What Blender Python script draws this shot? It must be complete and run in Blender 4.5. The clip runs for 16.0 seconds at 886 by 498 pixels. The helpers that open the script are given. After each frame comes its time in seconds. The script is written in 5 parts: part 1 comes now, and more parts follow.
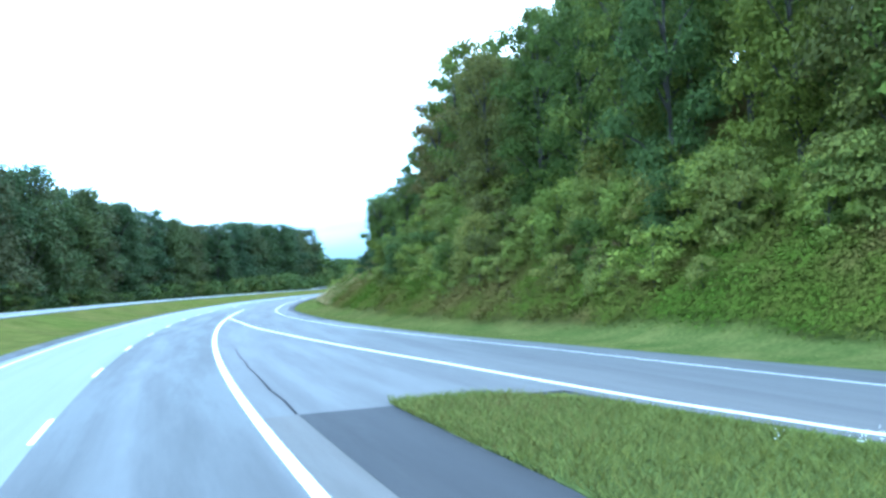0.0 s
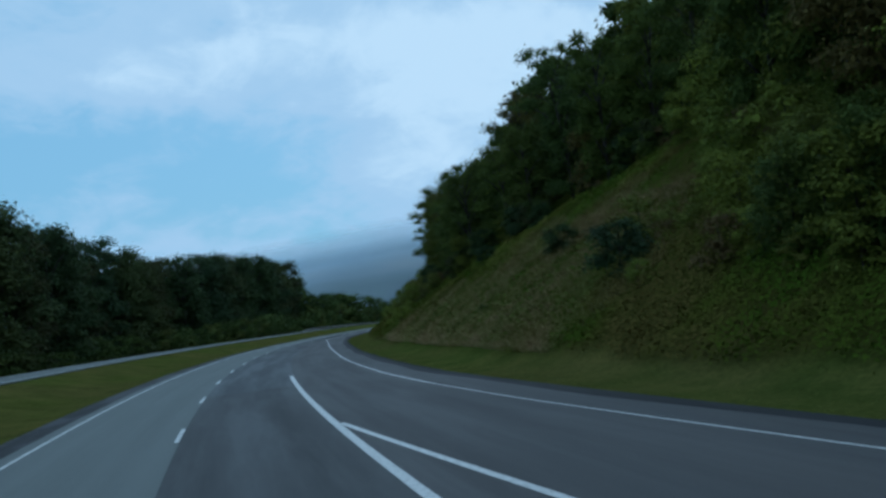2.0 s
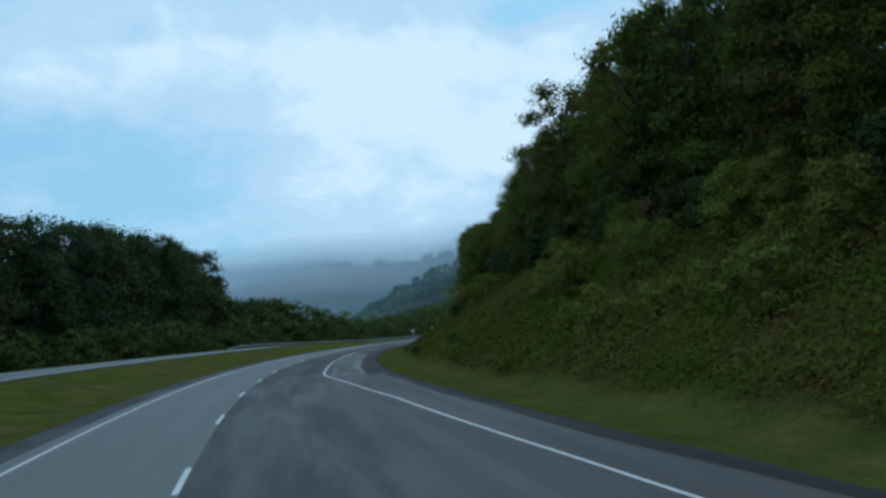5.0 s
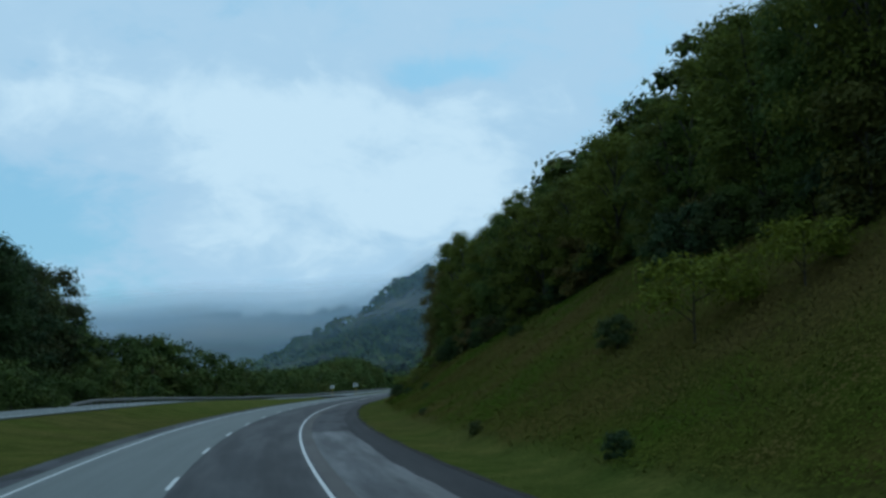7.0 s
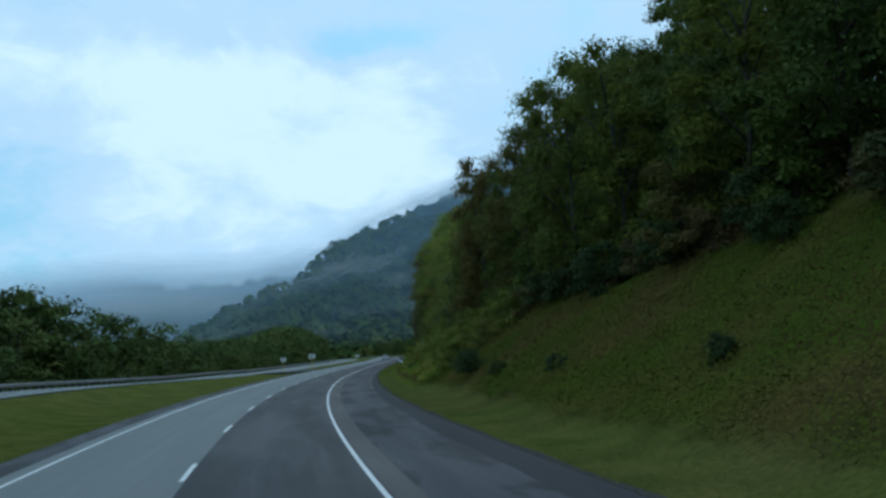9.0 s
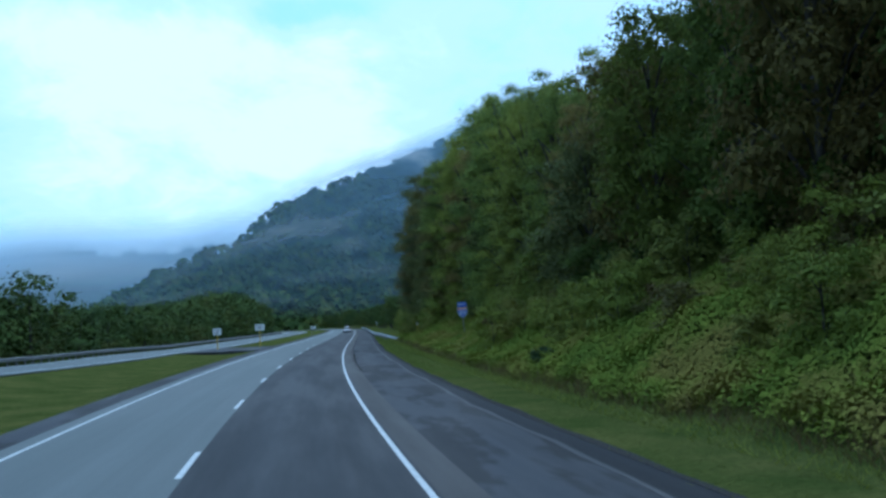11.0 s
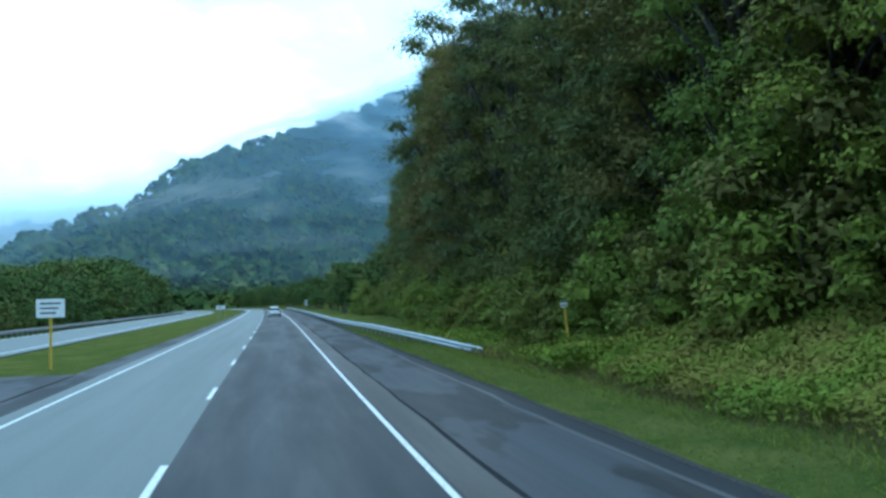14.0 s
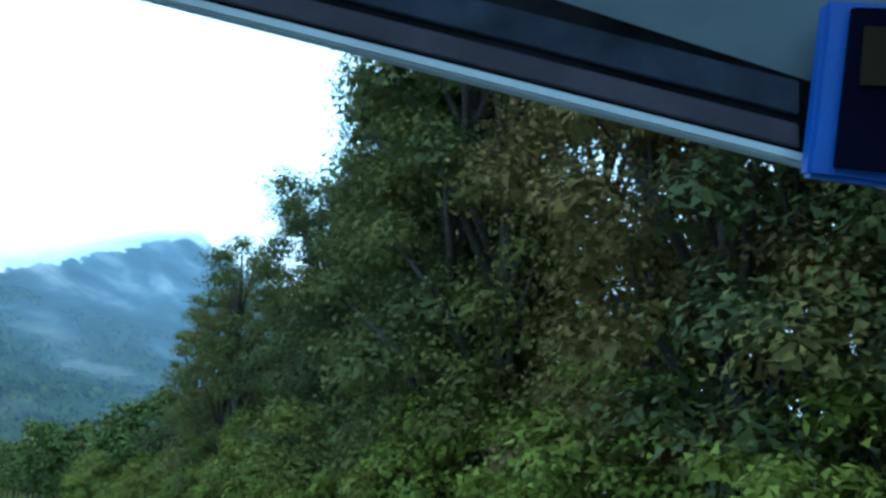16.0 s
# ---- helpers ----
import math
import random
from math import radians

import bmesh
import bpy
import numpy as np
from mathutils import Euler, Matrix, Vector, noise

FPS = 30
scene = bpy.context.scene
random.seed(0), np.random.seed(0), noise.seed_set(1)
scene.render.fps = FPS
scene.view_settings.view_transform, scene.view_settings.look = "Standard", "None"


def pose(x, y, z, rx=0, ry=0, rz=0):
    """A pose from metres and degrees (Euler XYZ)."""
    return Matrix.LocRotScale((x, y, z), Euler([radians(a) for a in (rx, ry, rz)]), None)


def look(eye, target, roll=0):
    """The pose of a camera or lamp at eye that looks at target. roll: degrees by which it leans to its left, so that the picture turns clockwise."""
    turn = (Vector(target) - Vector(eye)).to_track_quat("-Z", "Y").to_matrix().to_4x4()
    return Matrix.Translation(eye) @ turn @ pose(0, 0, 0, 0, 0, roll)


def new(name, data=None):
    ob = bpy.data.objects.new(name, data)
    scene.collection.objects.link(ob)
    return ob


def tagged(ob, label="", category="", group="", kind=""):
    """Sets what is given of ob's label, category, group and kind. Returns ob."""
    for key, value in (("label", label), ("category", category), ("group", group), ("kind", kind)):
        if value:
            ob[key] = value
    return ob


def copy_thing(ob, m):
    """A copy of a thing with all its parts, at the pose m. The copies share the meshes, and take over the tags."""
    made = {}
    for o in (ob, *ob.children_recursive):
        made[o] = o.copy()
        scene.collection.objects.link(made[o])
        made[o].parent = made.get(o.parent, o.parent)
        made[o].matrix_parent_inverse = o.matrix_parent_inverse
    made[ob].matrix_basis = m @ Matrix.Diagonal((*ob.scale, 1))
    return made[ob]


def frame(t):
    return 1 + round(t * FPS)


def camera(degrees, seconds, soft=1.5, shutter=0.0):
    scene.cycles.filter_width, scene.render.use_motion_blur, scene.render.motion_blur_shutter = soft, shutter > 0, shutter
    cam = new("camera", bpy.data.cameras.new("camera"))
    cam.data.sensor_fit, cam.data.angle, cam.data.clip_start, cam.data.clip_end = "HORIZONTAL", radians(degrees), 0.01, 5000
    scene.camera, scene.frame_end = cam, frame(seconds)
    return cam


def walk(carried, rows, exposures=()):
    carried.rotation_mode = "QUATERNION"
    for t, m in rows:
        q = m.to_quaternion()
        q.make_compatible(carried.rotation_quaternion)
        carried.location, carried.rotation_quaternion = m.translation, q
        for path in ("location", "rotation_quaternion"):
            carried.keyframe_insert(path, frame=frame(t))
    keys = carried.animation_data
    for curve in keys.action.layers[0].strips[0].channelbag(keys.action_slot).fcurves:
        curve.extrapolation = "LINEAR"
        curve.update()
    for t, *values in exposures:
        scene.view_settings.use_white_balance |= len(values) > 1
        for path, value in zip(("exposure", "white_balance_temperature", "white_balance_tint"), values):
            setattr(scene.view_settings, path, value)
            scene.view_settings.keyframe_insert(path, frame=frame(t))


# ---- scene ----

# ---------------------------------------------------------------- camera
cam = camera(51.9, 16.0, soft=2.9, shutter=0.0)
EYE_HEIGHT = 2.32
# seconds, x, y, yaw, pitch, roll in degrees
PATH = [
    (0, -0.03, -0.07, -19.61, 1.85, -2.94),
    (0.5, 0.16, 13.59, -16.95, 2.74, -3.42),
    (1, 0.74, 27.26, -18.08, 3.16, -5.63),
    (1.5, 1.52, 40.94, -20.19, 1.60, -7.80),
    (2, 2.62, 54.60, -22.50, 3.81, -6.74),
    (2.5, 4.31, 68.13, -23.42, 5.00, -4.33),
    (3, 6.20, 81.56, -23.93, 5.42, -2.98),
    (3.5, 8.75, 94.76, -25.44, 5.54, -3.19),
    (4, 11.48, 107.84, -25.18, 4.11, -4.62),
    (4.83, 16.57, 129.28, -27.53, 4.76, -3.92),
    (5.66, 22.47, 150.52, -29.85, 5.35, -3.33),
    (6.5, 29.33, 171.74, -32.20, 5.95, -2.73),
    (7, 34.04, 184.08, -35.00, 8.32, -1.73),
    (7.5, 38.99, 196.29, -35.23, 6.63, -2.58),
    (8, 44.06, 208.44, -37.41, 6.84, -4.00),
    (8.5, 49.49, 220.44, -38.58, 6.66, -3.38),
    (9.33, 59.31, 239.99, -40.07, 5.92, -3.04),
    (10.16, 69.97, 259.09, -41.56, 5.18, -2.70),
    (11, 81.53, 277.98, -43.06, 4.43, -2.36),
    (11.5, 88.58, 288.99, -43.76, 2.34, -2.23),
    (12, 95.83, 299.77, -47.17, 2.49, -3.62),
    (12.5, 103.20, 310.36, -52.79, 1.84, -3.55),
    (13, 110.68, 320.82, -54.58, 0.14, -2.68),
    (13.5, 118.32, 331.11, -53.17, 0.79, -1.16),
    (14, 126.00, 341.33, -48.39, 3.05, -1.51),
    (14.5, 133.71, 351.51, -46.31, 8.01, 0.25),
    (15, 141.61, 361.57, -52.28, 9.27, 0.47),
    (15.5, 149.48, 371.64, -58.04, 10.86, 0.32),
    (16, 157.29, 381.76, -66.99, 15.47, 2.21),
]


def eye_pose(x, y, yaw, pitch, roll):
    eye = Vector((x, y, EYE_HEIGHT))
    a, b = radians(yaw), radians(pitch)
    return look(eye, eye + Vector((-math.sin(a) * math.cos(b), math.cos(a) * math.cos(b), math.sin(b))), roll)


walk(cam, [(t, eye_pose(x, y, a, b, r)) for t, x, y, a, b, r in PATH],
     exposures=[(0.0, 2.8, 4980, 6), (0.5, 2.4, 5100, 6), (1.0, 1.38, 5050, 6), (1.5, 0.6, 5150, 11), (2.0, -0.28, 5250, 4), (3.0, 0.0, 5550, 6), (4.0, 0.0, 5600, 6), (7.0, -0.22, 5600, 2), (8.5, -0.06, 5600, 3),
                (11.0, 0.42, 4950, 8), (11.5, 0.46, 4800, 9), (12.0, 0.55, 4650, 9), (12.5, 0.97, 4640, -8), (13.0, 1.1, 4600, -7), (13.5, 1.1, 4680, -6), (14.0, 1.18, 5050, -2), (14.5, 1.38, 5500, 1), (15.0, 0.86, 5000, -1), (15.5, 1.1, 4750, -3), (16.0, 1.5, 5050, -1)])

# ---------------------------------------------------------------- sky and sun
world = bpy.data.worlds.new("sky")
scene.world = world
world.use_nodes = True
wn, wl = world.node_tree.nodes, world.node_tree.links
wn.clear()


def wnode(kind, **values):
    n = wn.new(kind)
    for key, value in values.items():
        n.inputs[key].default_value = value
    return n


sky = wn.new("ShaderNodeTexSky")
sky.sky_type, sky.sun_disc = "NISHITA", False
sky.sun_elevation, sky.sun_rotation = radians(46), radians(55)
sky.air_density, sky.dust_density, sky.ozone_density = 1.2, 2.0, 2.5
coord = wn.new("ShaderNodeTexCoord")
# cloud layer seen in perspective: the direction divided by its height
split = wn.new("ShaderNodeSeparateXYZ")
wl.new(coord.outputs["Generated"], split.inputs[0])
lift = wn.new("ShaderNodeMath")
lift.operation = "MAXIMUM"
wl.new(split.outputs["Z"], lift.inputs[0])
lift.inputs[1].default_value = 0.0
lift2 = wn.new("ShaderNodeMath")
lift2.operation = "ADD"
wl.new(lift.outputs[0], lift2.inputs[0])
lift2.inputs[1].default_value = 0.42
flat = wn.new("ShaderNodeVectorMath")
flat.operation = "DIVIDE"
wl.new(coord.outputs["Generated"], flat.inputs[0])
wl.new(lift2.outputs[0], flat.inputs[1])
cloud = wnode("ShaderNodeTexNoise", Scale=2.6, Detail=9.0, Roughness=0.62, Distortion=0.3)
wl.new(flat.outputs[0], cloud.inputs["Vector"])
ragged = wnode("ShaderNodeTexNoise", Scale=9.0, Detail=6.0, Roughness=0.6)
wl.new(coord.outputs["Generated"], ragged.inputs["Vector"])
warp = wn.new("ShaderNodeVectorMath")
warp.operation = "MULTIPLY_ADD"
wl.new(ragged.outputs["Color"], warp.inputs[0])
warp.inputs[1].default_value, warp.inputs[2].default_value = (0.11, 0.11, 0.07), (-0.055, -0.055, -0.035)
drift = wn.new("ShaderNodeVectorMath")
wl.new(coord.outputs["Generated"], drift.inputs[0])
wl.new(warp.outputs[0], drift.inputs[1])
rise = wn.new("ShaderNodeSeparateXYZ")
wl.new(drift.outputs[0], rise.inputs[0])


def wmath(kind, *values):
    n = wn.new("ShaderNodeMath")
    n.operation = kind
    for socket, value in zip(n.inputs, values):
        if hasattr(value, "is_linked"):
            wl.new(value, socket)
        else:
            socket.default_value = value
    return n.outputs[0]


def cloud_bank(density, azimuth, elevation, wide, high, amount):
    """Thickens the cloud, or opens it where amount is below 0, round a direction in degrees."""
    a, e, wide, high = radians(azimuth), math.sin(radians(elevation)), radians(wide), radians(high)
    side = wn.new("ShaderNodeVectorMath")
    side.operation = "DOT_PRODUCT"
    wl.new(drift.outputs[0], side.inputs[0])
    side.inputs[1].default_value = (math.cos(a) / wide, -math.sin(a) / wide, 0)
    q = wmath("MULTIPLY", side.outputs["Value"], side.outputs["Value"])
    z = wmath("MULTIPLY_ADD", rise.outputs["Z"], 1 / high, -e / high)
    q = wmath("MULTIPLY", wmath("MULTIPLY_ADD", z, z, q), -1.0)
    return wmath("MULTIPLY_ADD", wmath("EXPONENT", q), amount, density)


wisps = wnode("ShaderNodeTexNoise", Scale=8.0, Detail=7.0, Roughness=0.6, Distortion=0.6)
wl.new(flat.outputs[0], wisps.inputs["Vector"])
density = wmath("MULTIPLY_ADD", cloud.outputs["Fac"], 1.25, wmath("MULTIPLY_ADD", wisps.outputs["Fac"], 0.75, -0.47))
for bank in ((-4, 11, 9, 6, -0.42), (10, 9.5, 8, 4, -0.36), (14, 17, 8, 2.6, 0.34), (4, 15.5, 4, 1.5, 0.3), (10, 18.3, 2, 0.9, -0.35), (3, 20.5, 6, 1.2, -0.15),
             (28, 15, 8, 6, 0.14), (19, 7, 6, 3, 0.1), (30, 17, 7, 1.8, 0.24), (36, 19.3, 4.5, 1.1, -0.42), (32, 11.5, 8, 4, 0.2), (46, 20, 7, 4, -0.1),
             (22, 15, 4, 2.5, 0.2), (18, 5.5, 6, 2, -0.16), (33.5, 10.5, 2, 0.7, 0.14), (28, 10, 10, 8, 0.1)):
    density = cloud_bank(density, *bank)
thin, thick = wn.new("ShaderNodeValToRGB"), wn.new("ShaderNodeValToRGB")
thin.color_ramp.interpolation = thick.color_ramp.interpolation = "EASE"
thin.color_ramp.elements[0].position, thin.color_ramp.elements[1].position = 0.12, 0.56
thick.color_ramp.elements[0].position, thick.color_ramp.elements[1].position = 0.56, 0.98
wl.new(density, thin.inputs["Fac"])
wl.new(density, thick.inputs["Fac"])
blue = wn.new("ShaderNodeMix")
blue.data_type = "RGBA"
blue.blend_type = "MULTIPLY"
blue.inputs["Factor"].default_value = 1.0
wl.new(sky.outputs["Color"], blue.inputs["A"])
blue.inputs["B"].default_value = (0.080, 0.110, 0.113, 1)
haze = wn.new("ShaderNodeMix")
haze.data_type = "RGBA"
haze.inputs["Factor"].default_value = 0.75
wl.new(blue.outputs["Result"], haze.inputs["A"])
haze.inputs["B"].default_value = (0.37, 0.63, 0.80, 1)
veil = wn.new("ShaderNodeMix")
veil.data_type = "RGBA"
wl.new(thin.outputs["Color"], veil.inputs["Factor"])
wl.new(haze.outputs["Result"], veil.inputs["A"])
veil.inputs["B"].default_value = (0.54, 0.71, 0.84, 1)
both = wn.new("ShaderNodeMix")
both.data_type = "RGBA"
wl.new(thick.outputs["Color"], both.inputs["Factor"])
wl.new(veil.outputs["Result"], both.inputs["A"])
both.inputs["B"].default_value = (0.74, 0.875, 0.945, 1)
back = wnode("ShaderNodeBackground", Strength=1.0)
wl.new(both.outputs["Result"], back.inputs["Color"])
wout = wn.new("ShaderNodeOutputWorld")
wl.new(back.outputs[0], wout.inputs["Surface"])

sun = new("sun", bpy.data.lights.new("sun", "SUN"))
sun.data.energy, sun.data.angle, sun.data.color = 0.5, radians(25), (1.0, 0.95, 0.88)
sun.matrix_basis = look((0, 0, 0), (-math.sin(radians(55)) * math.cos(radians(46)), -math.cos(radians(55)) * math.cos(radians(46)), -math.sin(radians(46))))

# ---------------------------------------------------------------- the road's line
KNOTS = np.arange(-60, 901, 60.0)
BEND = np.array([3.058, 2.43, 1.803, 1.645, 2.079, 2.077, 1.559, 0.69, -0.06, -0.136, 0.0, -0.3, -1.6, -2.5, -2.5, -2.5, -2.5]) / 1000
LINE_S = np.arange(-240, 961, 2.0)
_k = np.interp(LINE_S, KNOTS, BEND)
_th = np.concatenate([[0], np.cumsum((_k[1:] + _k[:-1]))])
_i0 = int(np.argmin(abs(LINE_S)))
LINE_TH = _th - _th[_i0]
_x = np.concatenate([[0], np.cumsum(np.sin(LINE_TH[1:]) + np.sin(LINE_TH[:-1]))])
_y = np.concatenate([[0], np.cumsum(np.cos(LINE_TH[1:]) + np.cos(LINE_TH[:-1]))])
LINE_X, LINE_Y = _x - _x[_i0], _y - _y[_i0]


def heading(s):
    return np.interp(s, LINE_S, LINE_TH)


def place(s, off):
    """Plan position at s metres along the lane and off metres to its right."""
    th = heading(s)
    return np.interp(s, LINE_S, LINE_X) + off * np.cos(th), np.interp(s, LINE_S, LINE_Y) - off * np.sin(th)


def smooth(x, a, b):
    t = np.clip((np.asarray(x, float) - a) / (b - a), 0, 1)
    return t * t * (3 - 2 * t)


# pavement edge, ramp lines and slopes along the road
def edge_right(s):
    return np.interp(s, [-60, 0, 15, 28, 38, 55, 76, 92, 138, 167, 187, 210, 240, 345, 900], [26, 16.6, 14.1, 12.4, 10.9, 9.2, 8, 7.2, 7.0, 6.3, 5.7, 5.55, 5.5, 5.25, 5.2])


def ramp_right(s):
    return np.interp(s, [-60, 0, 13, 25, 40, 51, 64, 76, 84, 92, 100, 110, 126, 137, 150, 167, 180, 187, 191, 215], [24.5, 15, 12.6, 11.6, 9.8, 8.4, 7.2, 6.25, 5.8, 5.5, 5.4, 5.33, 5.28, 5.1, 4.75, 4.0, 2.9, 2.1, 1.83, 1.83])


def ramp_left(s):
    return np.interp(s, [-60, 0, 14, 24, 35, 43, 53, 65, 76], [19.5, 10.4, 8.5, 7.6, 6.3, 5.4, 4.2, 3.1, 1.95])


def far_level(s):
    return 1.0 - 1.0 * smooth(s, 290, 385) - 0.3 * smooth(s, 385, 430)


def ground_z(s, off):
    s, off = np.asarray(s, float), np.asarray(off, float)
    e = edge_right(s)
    m = np.interp(s, [-60, 40, 300, 350, 385, 399, 420, 450], [0.5, 0.68, 0.68, 0.33, 0.3, 0.12, 0.1, 0.06])
    m2 = np.interp(s, [300, 380, 430, 470], [0.66, 0.6, 0.3, 0.03])
    x = np.maximum(0, off - e - 1.8)
    soft_x = x * x / (x + 1.5)
    right = m * np.minimum(soft_x, 9) + m2 * np.clip(soft_x - 9, 0, 15) + 0.4 * m2 * np.maximum(0, soft_x - 24)
    f = far_level(s)
    left = np.where(off > -14.8, f * smooth(-off, 7.2, 14.6) - 0.25 * np.sin(np.pi * np.clip((-off - 7.0) / 7.8, 0, 1)),
                    np.where(off > -24.5, f, f - 2.6 * smooth(-off, 24.5, 34)))
    return np.where(off > 0, right, np.where(off < -6.9, left, 0.0))


def swell(x, y):
    return noise.noise((x * 0.09, y * 0.09, 0)) * 0.5 + noise.noise((x * 0.15, y * 0.15, 3)) * 0.14


def lift_of(s, off):
    """Small swells of the open ground."""
    return swell(*place(s, off))


def spot(s, off, up=0.0):
    x, y = place(s, off)
    return Vector((float(x), float(y), float(ground_z(s, off)) + up))


# ---------------------------------------------------------------- materials
def material(name, rough=0.8):
    m = bpy.data.materials.new(name)
    m.use_nodes = True
    b = m.node_tree.nodes["Principled BSDF"]
    b.inputs["Roughness"].default_value = rough
    return m, m.node_tree.nodes, m.node_tree.links, b


def ramp(nodes, stops):
    r = nodes.new("ShaderNodeValToRGB")
    while len(r.color_ramp.elements) < len(stops):
        r.color_ramp.elements.new(0.5)
    for e, (p, c) in zip(r.color_ramp.elements, stops):
        e.position, e.color = p, (*c, 1)
    return r


def noisy(nodes, links, scale, detail=5.0, rough=0.6, stretch=None):
    c = nodes.new("ShaderNodeTexCoord")
    n = nodes.new("ShaderNodeTexNoise")
    n.inputs["Scale"].default_value, n.inputs["Detail"].default_value, n.inputs["Roughness"].default_value = scale, detail, rough
    if stretch:
        mp = nodes.new("ShaderNodeMapping")
        mp.inputs["Scale"].default_value = stretch
        links.new(c.outputs["Object"], mp.inputs["Vector"])
        links.new(mp.outputs[0], n.inputs["Vector"])
    else:
        links.new(c.outputs["Object"], n.inputs["Vector"])
    return n


def mix(nodes, links, fac, a, b, blend="MIX"):
    m = nodes.new("ShaderNodeMix")
    m.data_type, m.blend_type = "RGBA", blend
    for socket, value in (("Factor", fac), ("A", a), ("B", b)):
        if hasattr(value, "is_linked"):
            links.new(value, m.inputs[socket])
        else:
            m.inputs[socket].default_value = value if socket == "Factor" else (*value, 1)
    return m.outputs["Result"]


def bump(nodes, links, b, height, strength, distance=0.02):
    n = nodes.new("ShaderNodeBump")
    n.inputs["Strength"].default_value, n.inputs["Distance"].default_value = strength, distance
    links.new(height, n.inputs["Height"])
    links.new(n.outputs[0], b.inputs["Normal"])


def plain(name, colour, rough=0.6, metal=0.0, vary=0.12, scale=6.0):
    m, n, l, b = material(name, rough)
    t = noisy(n, l, scale)
    dark = tuple(c * (1 - vary * 2) for c in colour)
    light = tuple(min(1, c * (1 + vary)) for c in colour)
    r = ramp(n, [(0.3, dark), (0.7, light)])
    l.new(t.outputs["Fac"], r.inputs["Fac"])
    l.new(r.outputs[0], b.inputs["Base Color"])
    b.inputs["Metallic"].default_value = metal
    if rough > 0.9:
        b.inputs["Specular IOR Level"].default_value = 0.0
    return m


def pavement_material(name, base, streak, rough_dry=0.75, rough_wet=0.35, patchy=0.07, repairs=0.0, worn=0.0):
    """Uses the mesh's own UVs in metres: u across the road, v along it."""
    m, n, l, b = material(name)
    uv = n.new("ShaderNodeUVMap")
    uv.uv_map = "run"

    def tex(scale, stretch, detail=5.0):
        mp = n.new("ShaderNodeMapping")
        mp.inputs["Scale"].default_value = stretch
        l.new(uv.outputs[0], mp.inputs["Vector"])
        t = n.new("ShaderNodeTexNoise")
        t.inputs["Scale"].default_value, t.inputs["Detail"].default_value, t.inputs["Roughness"].default_value = scale, detail, 0.62
        l.new(mp.outputs[0], t.inputs["Vector"])
        return t

    grain, stains, tracks = tex(30.0, (1, 1, 1), 3.0), tex(0.8, (1.0, 0.09, 1)), tex(1.5, (1.0, 0.012, 1), 3.0)
    r1 = ramp(n, [(0.3, tuple(c * (1 - patchy) for c in base)), (0.72, tuple(c * (1 + patchy) for c in base))])
    l.new(stains.outputs["Fac"], r1.inputs["Fac"])
    r2 = ramp(n, [(0.36, tuple(1 - streak for _ in base)), (0.62, (1.0 + streak * 0.6,) * 3)])
    l.new(tracks.outputs["Fac"], r2.inputs["Fac"])
    r3 = ramp(n, [(0.3, (0.82,) * 3), (0.7, (1.15,) * 3)])
    l.new(grain.outputs["Fac"], r3.inputs["Fac"])
    c = mix(n, l, 1.0, r1.outputs[0], r2.outputs[0], "MULTIPLY")
    c = mix(n, l, 1.0, c, r3.outputs[0], "MULTIPLY")
    # Bands across the lane: polished wheel tracks, with their wet sheen painted lighter.
    if worn:
        cross, shift = n.new("ShaderNodeSeparateXYZ"), n.new("ShaderNodeMath")
        l.new(uv.outputs[0], cross.inputs[0])
        shift.operation = "MULTIPLY_ADD"
        l.new(stains.outputs["Fac"], shift.inputs[0])
        shift.inputs[1].default_value = 0.5
        l.new(cross.outputs["X"], shift.inputs[2])
        lane = n.new("ShaderNodeMapRange")
        lane.inputs["From Min"].default_value, lane.inputs["From Max"].default_value = -1.47, 2.2
        l.new(shift.outputs[0], lane.inputs["Value"])
        r5 = ramp(n, [(q, (1 + worn * v,) * 3) for q, v in ((0.0, -0.2), (0.2, -0.5), (0.36, 1.0), (0.5, 0.1), (0.72, -0.9), (0.86, -0.4), (1.0, 0.5))])
        l.new(lane.outputs["Result"], r5.inputs["Fac"])
        c = mix(n, l, 1.0, c, r5.outputs[0], "MULTIPLY")
    if repairs:
        spots = tex(0.55, (0.8, 0.22, 1), 4.0)
        r4 = ramp(n, [(0.47, (1 + repairs * 0.3,) * 3), (0.52, (1 - repairs,) * 3)])
        l.new(spots.outputs["Fac"], r4.inputs["Fac"])
        c = mix(n, l, 1.0, c, r4.outputs[0], "MULTIPLY")
    l.new(c, b.inputs["Base Color"])
    rr = ramp(n, [(0.4, (rough_wet,) * 3), (0.6, (rough_dry,) * 3)])
    l.new(stains.outputs["Fac"], rr.inputs["Fac"])
    l.new(rr.outputs[0], b.inputs["Roughness"])
    b.inputs["Specular IOR Level"].default_value = 0.35
    bump(n, l, b, grain.outputs["Fac"], 0.25, 0.01)
    return m


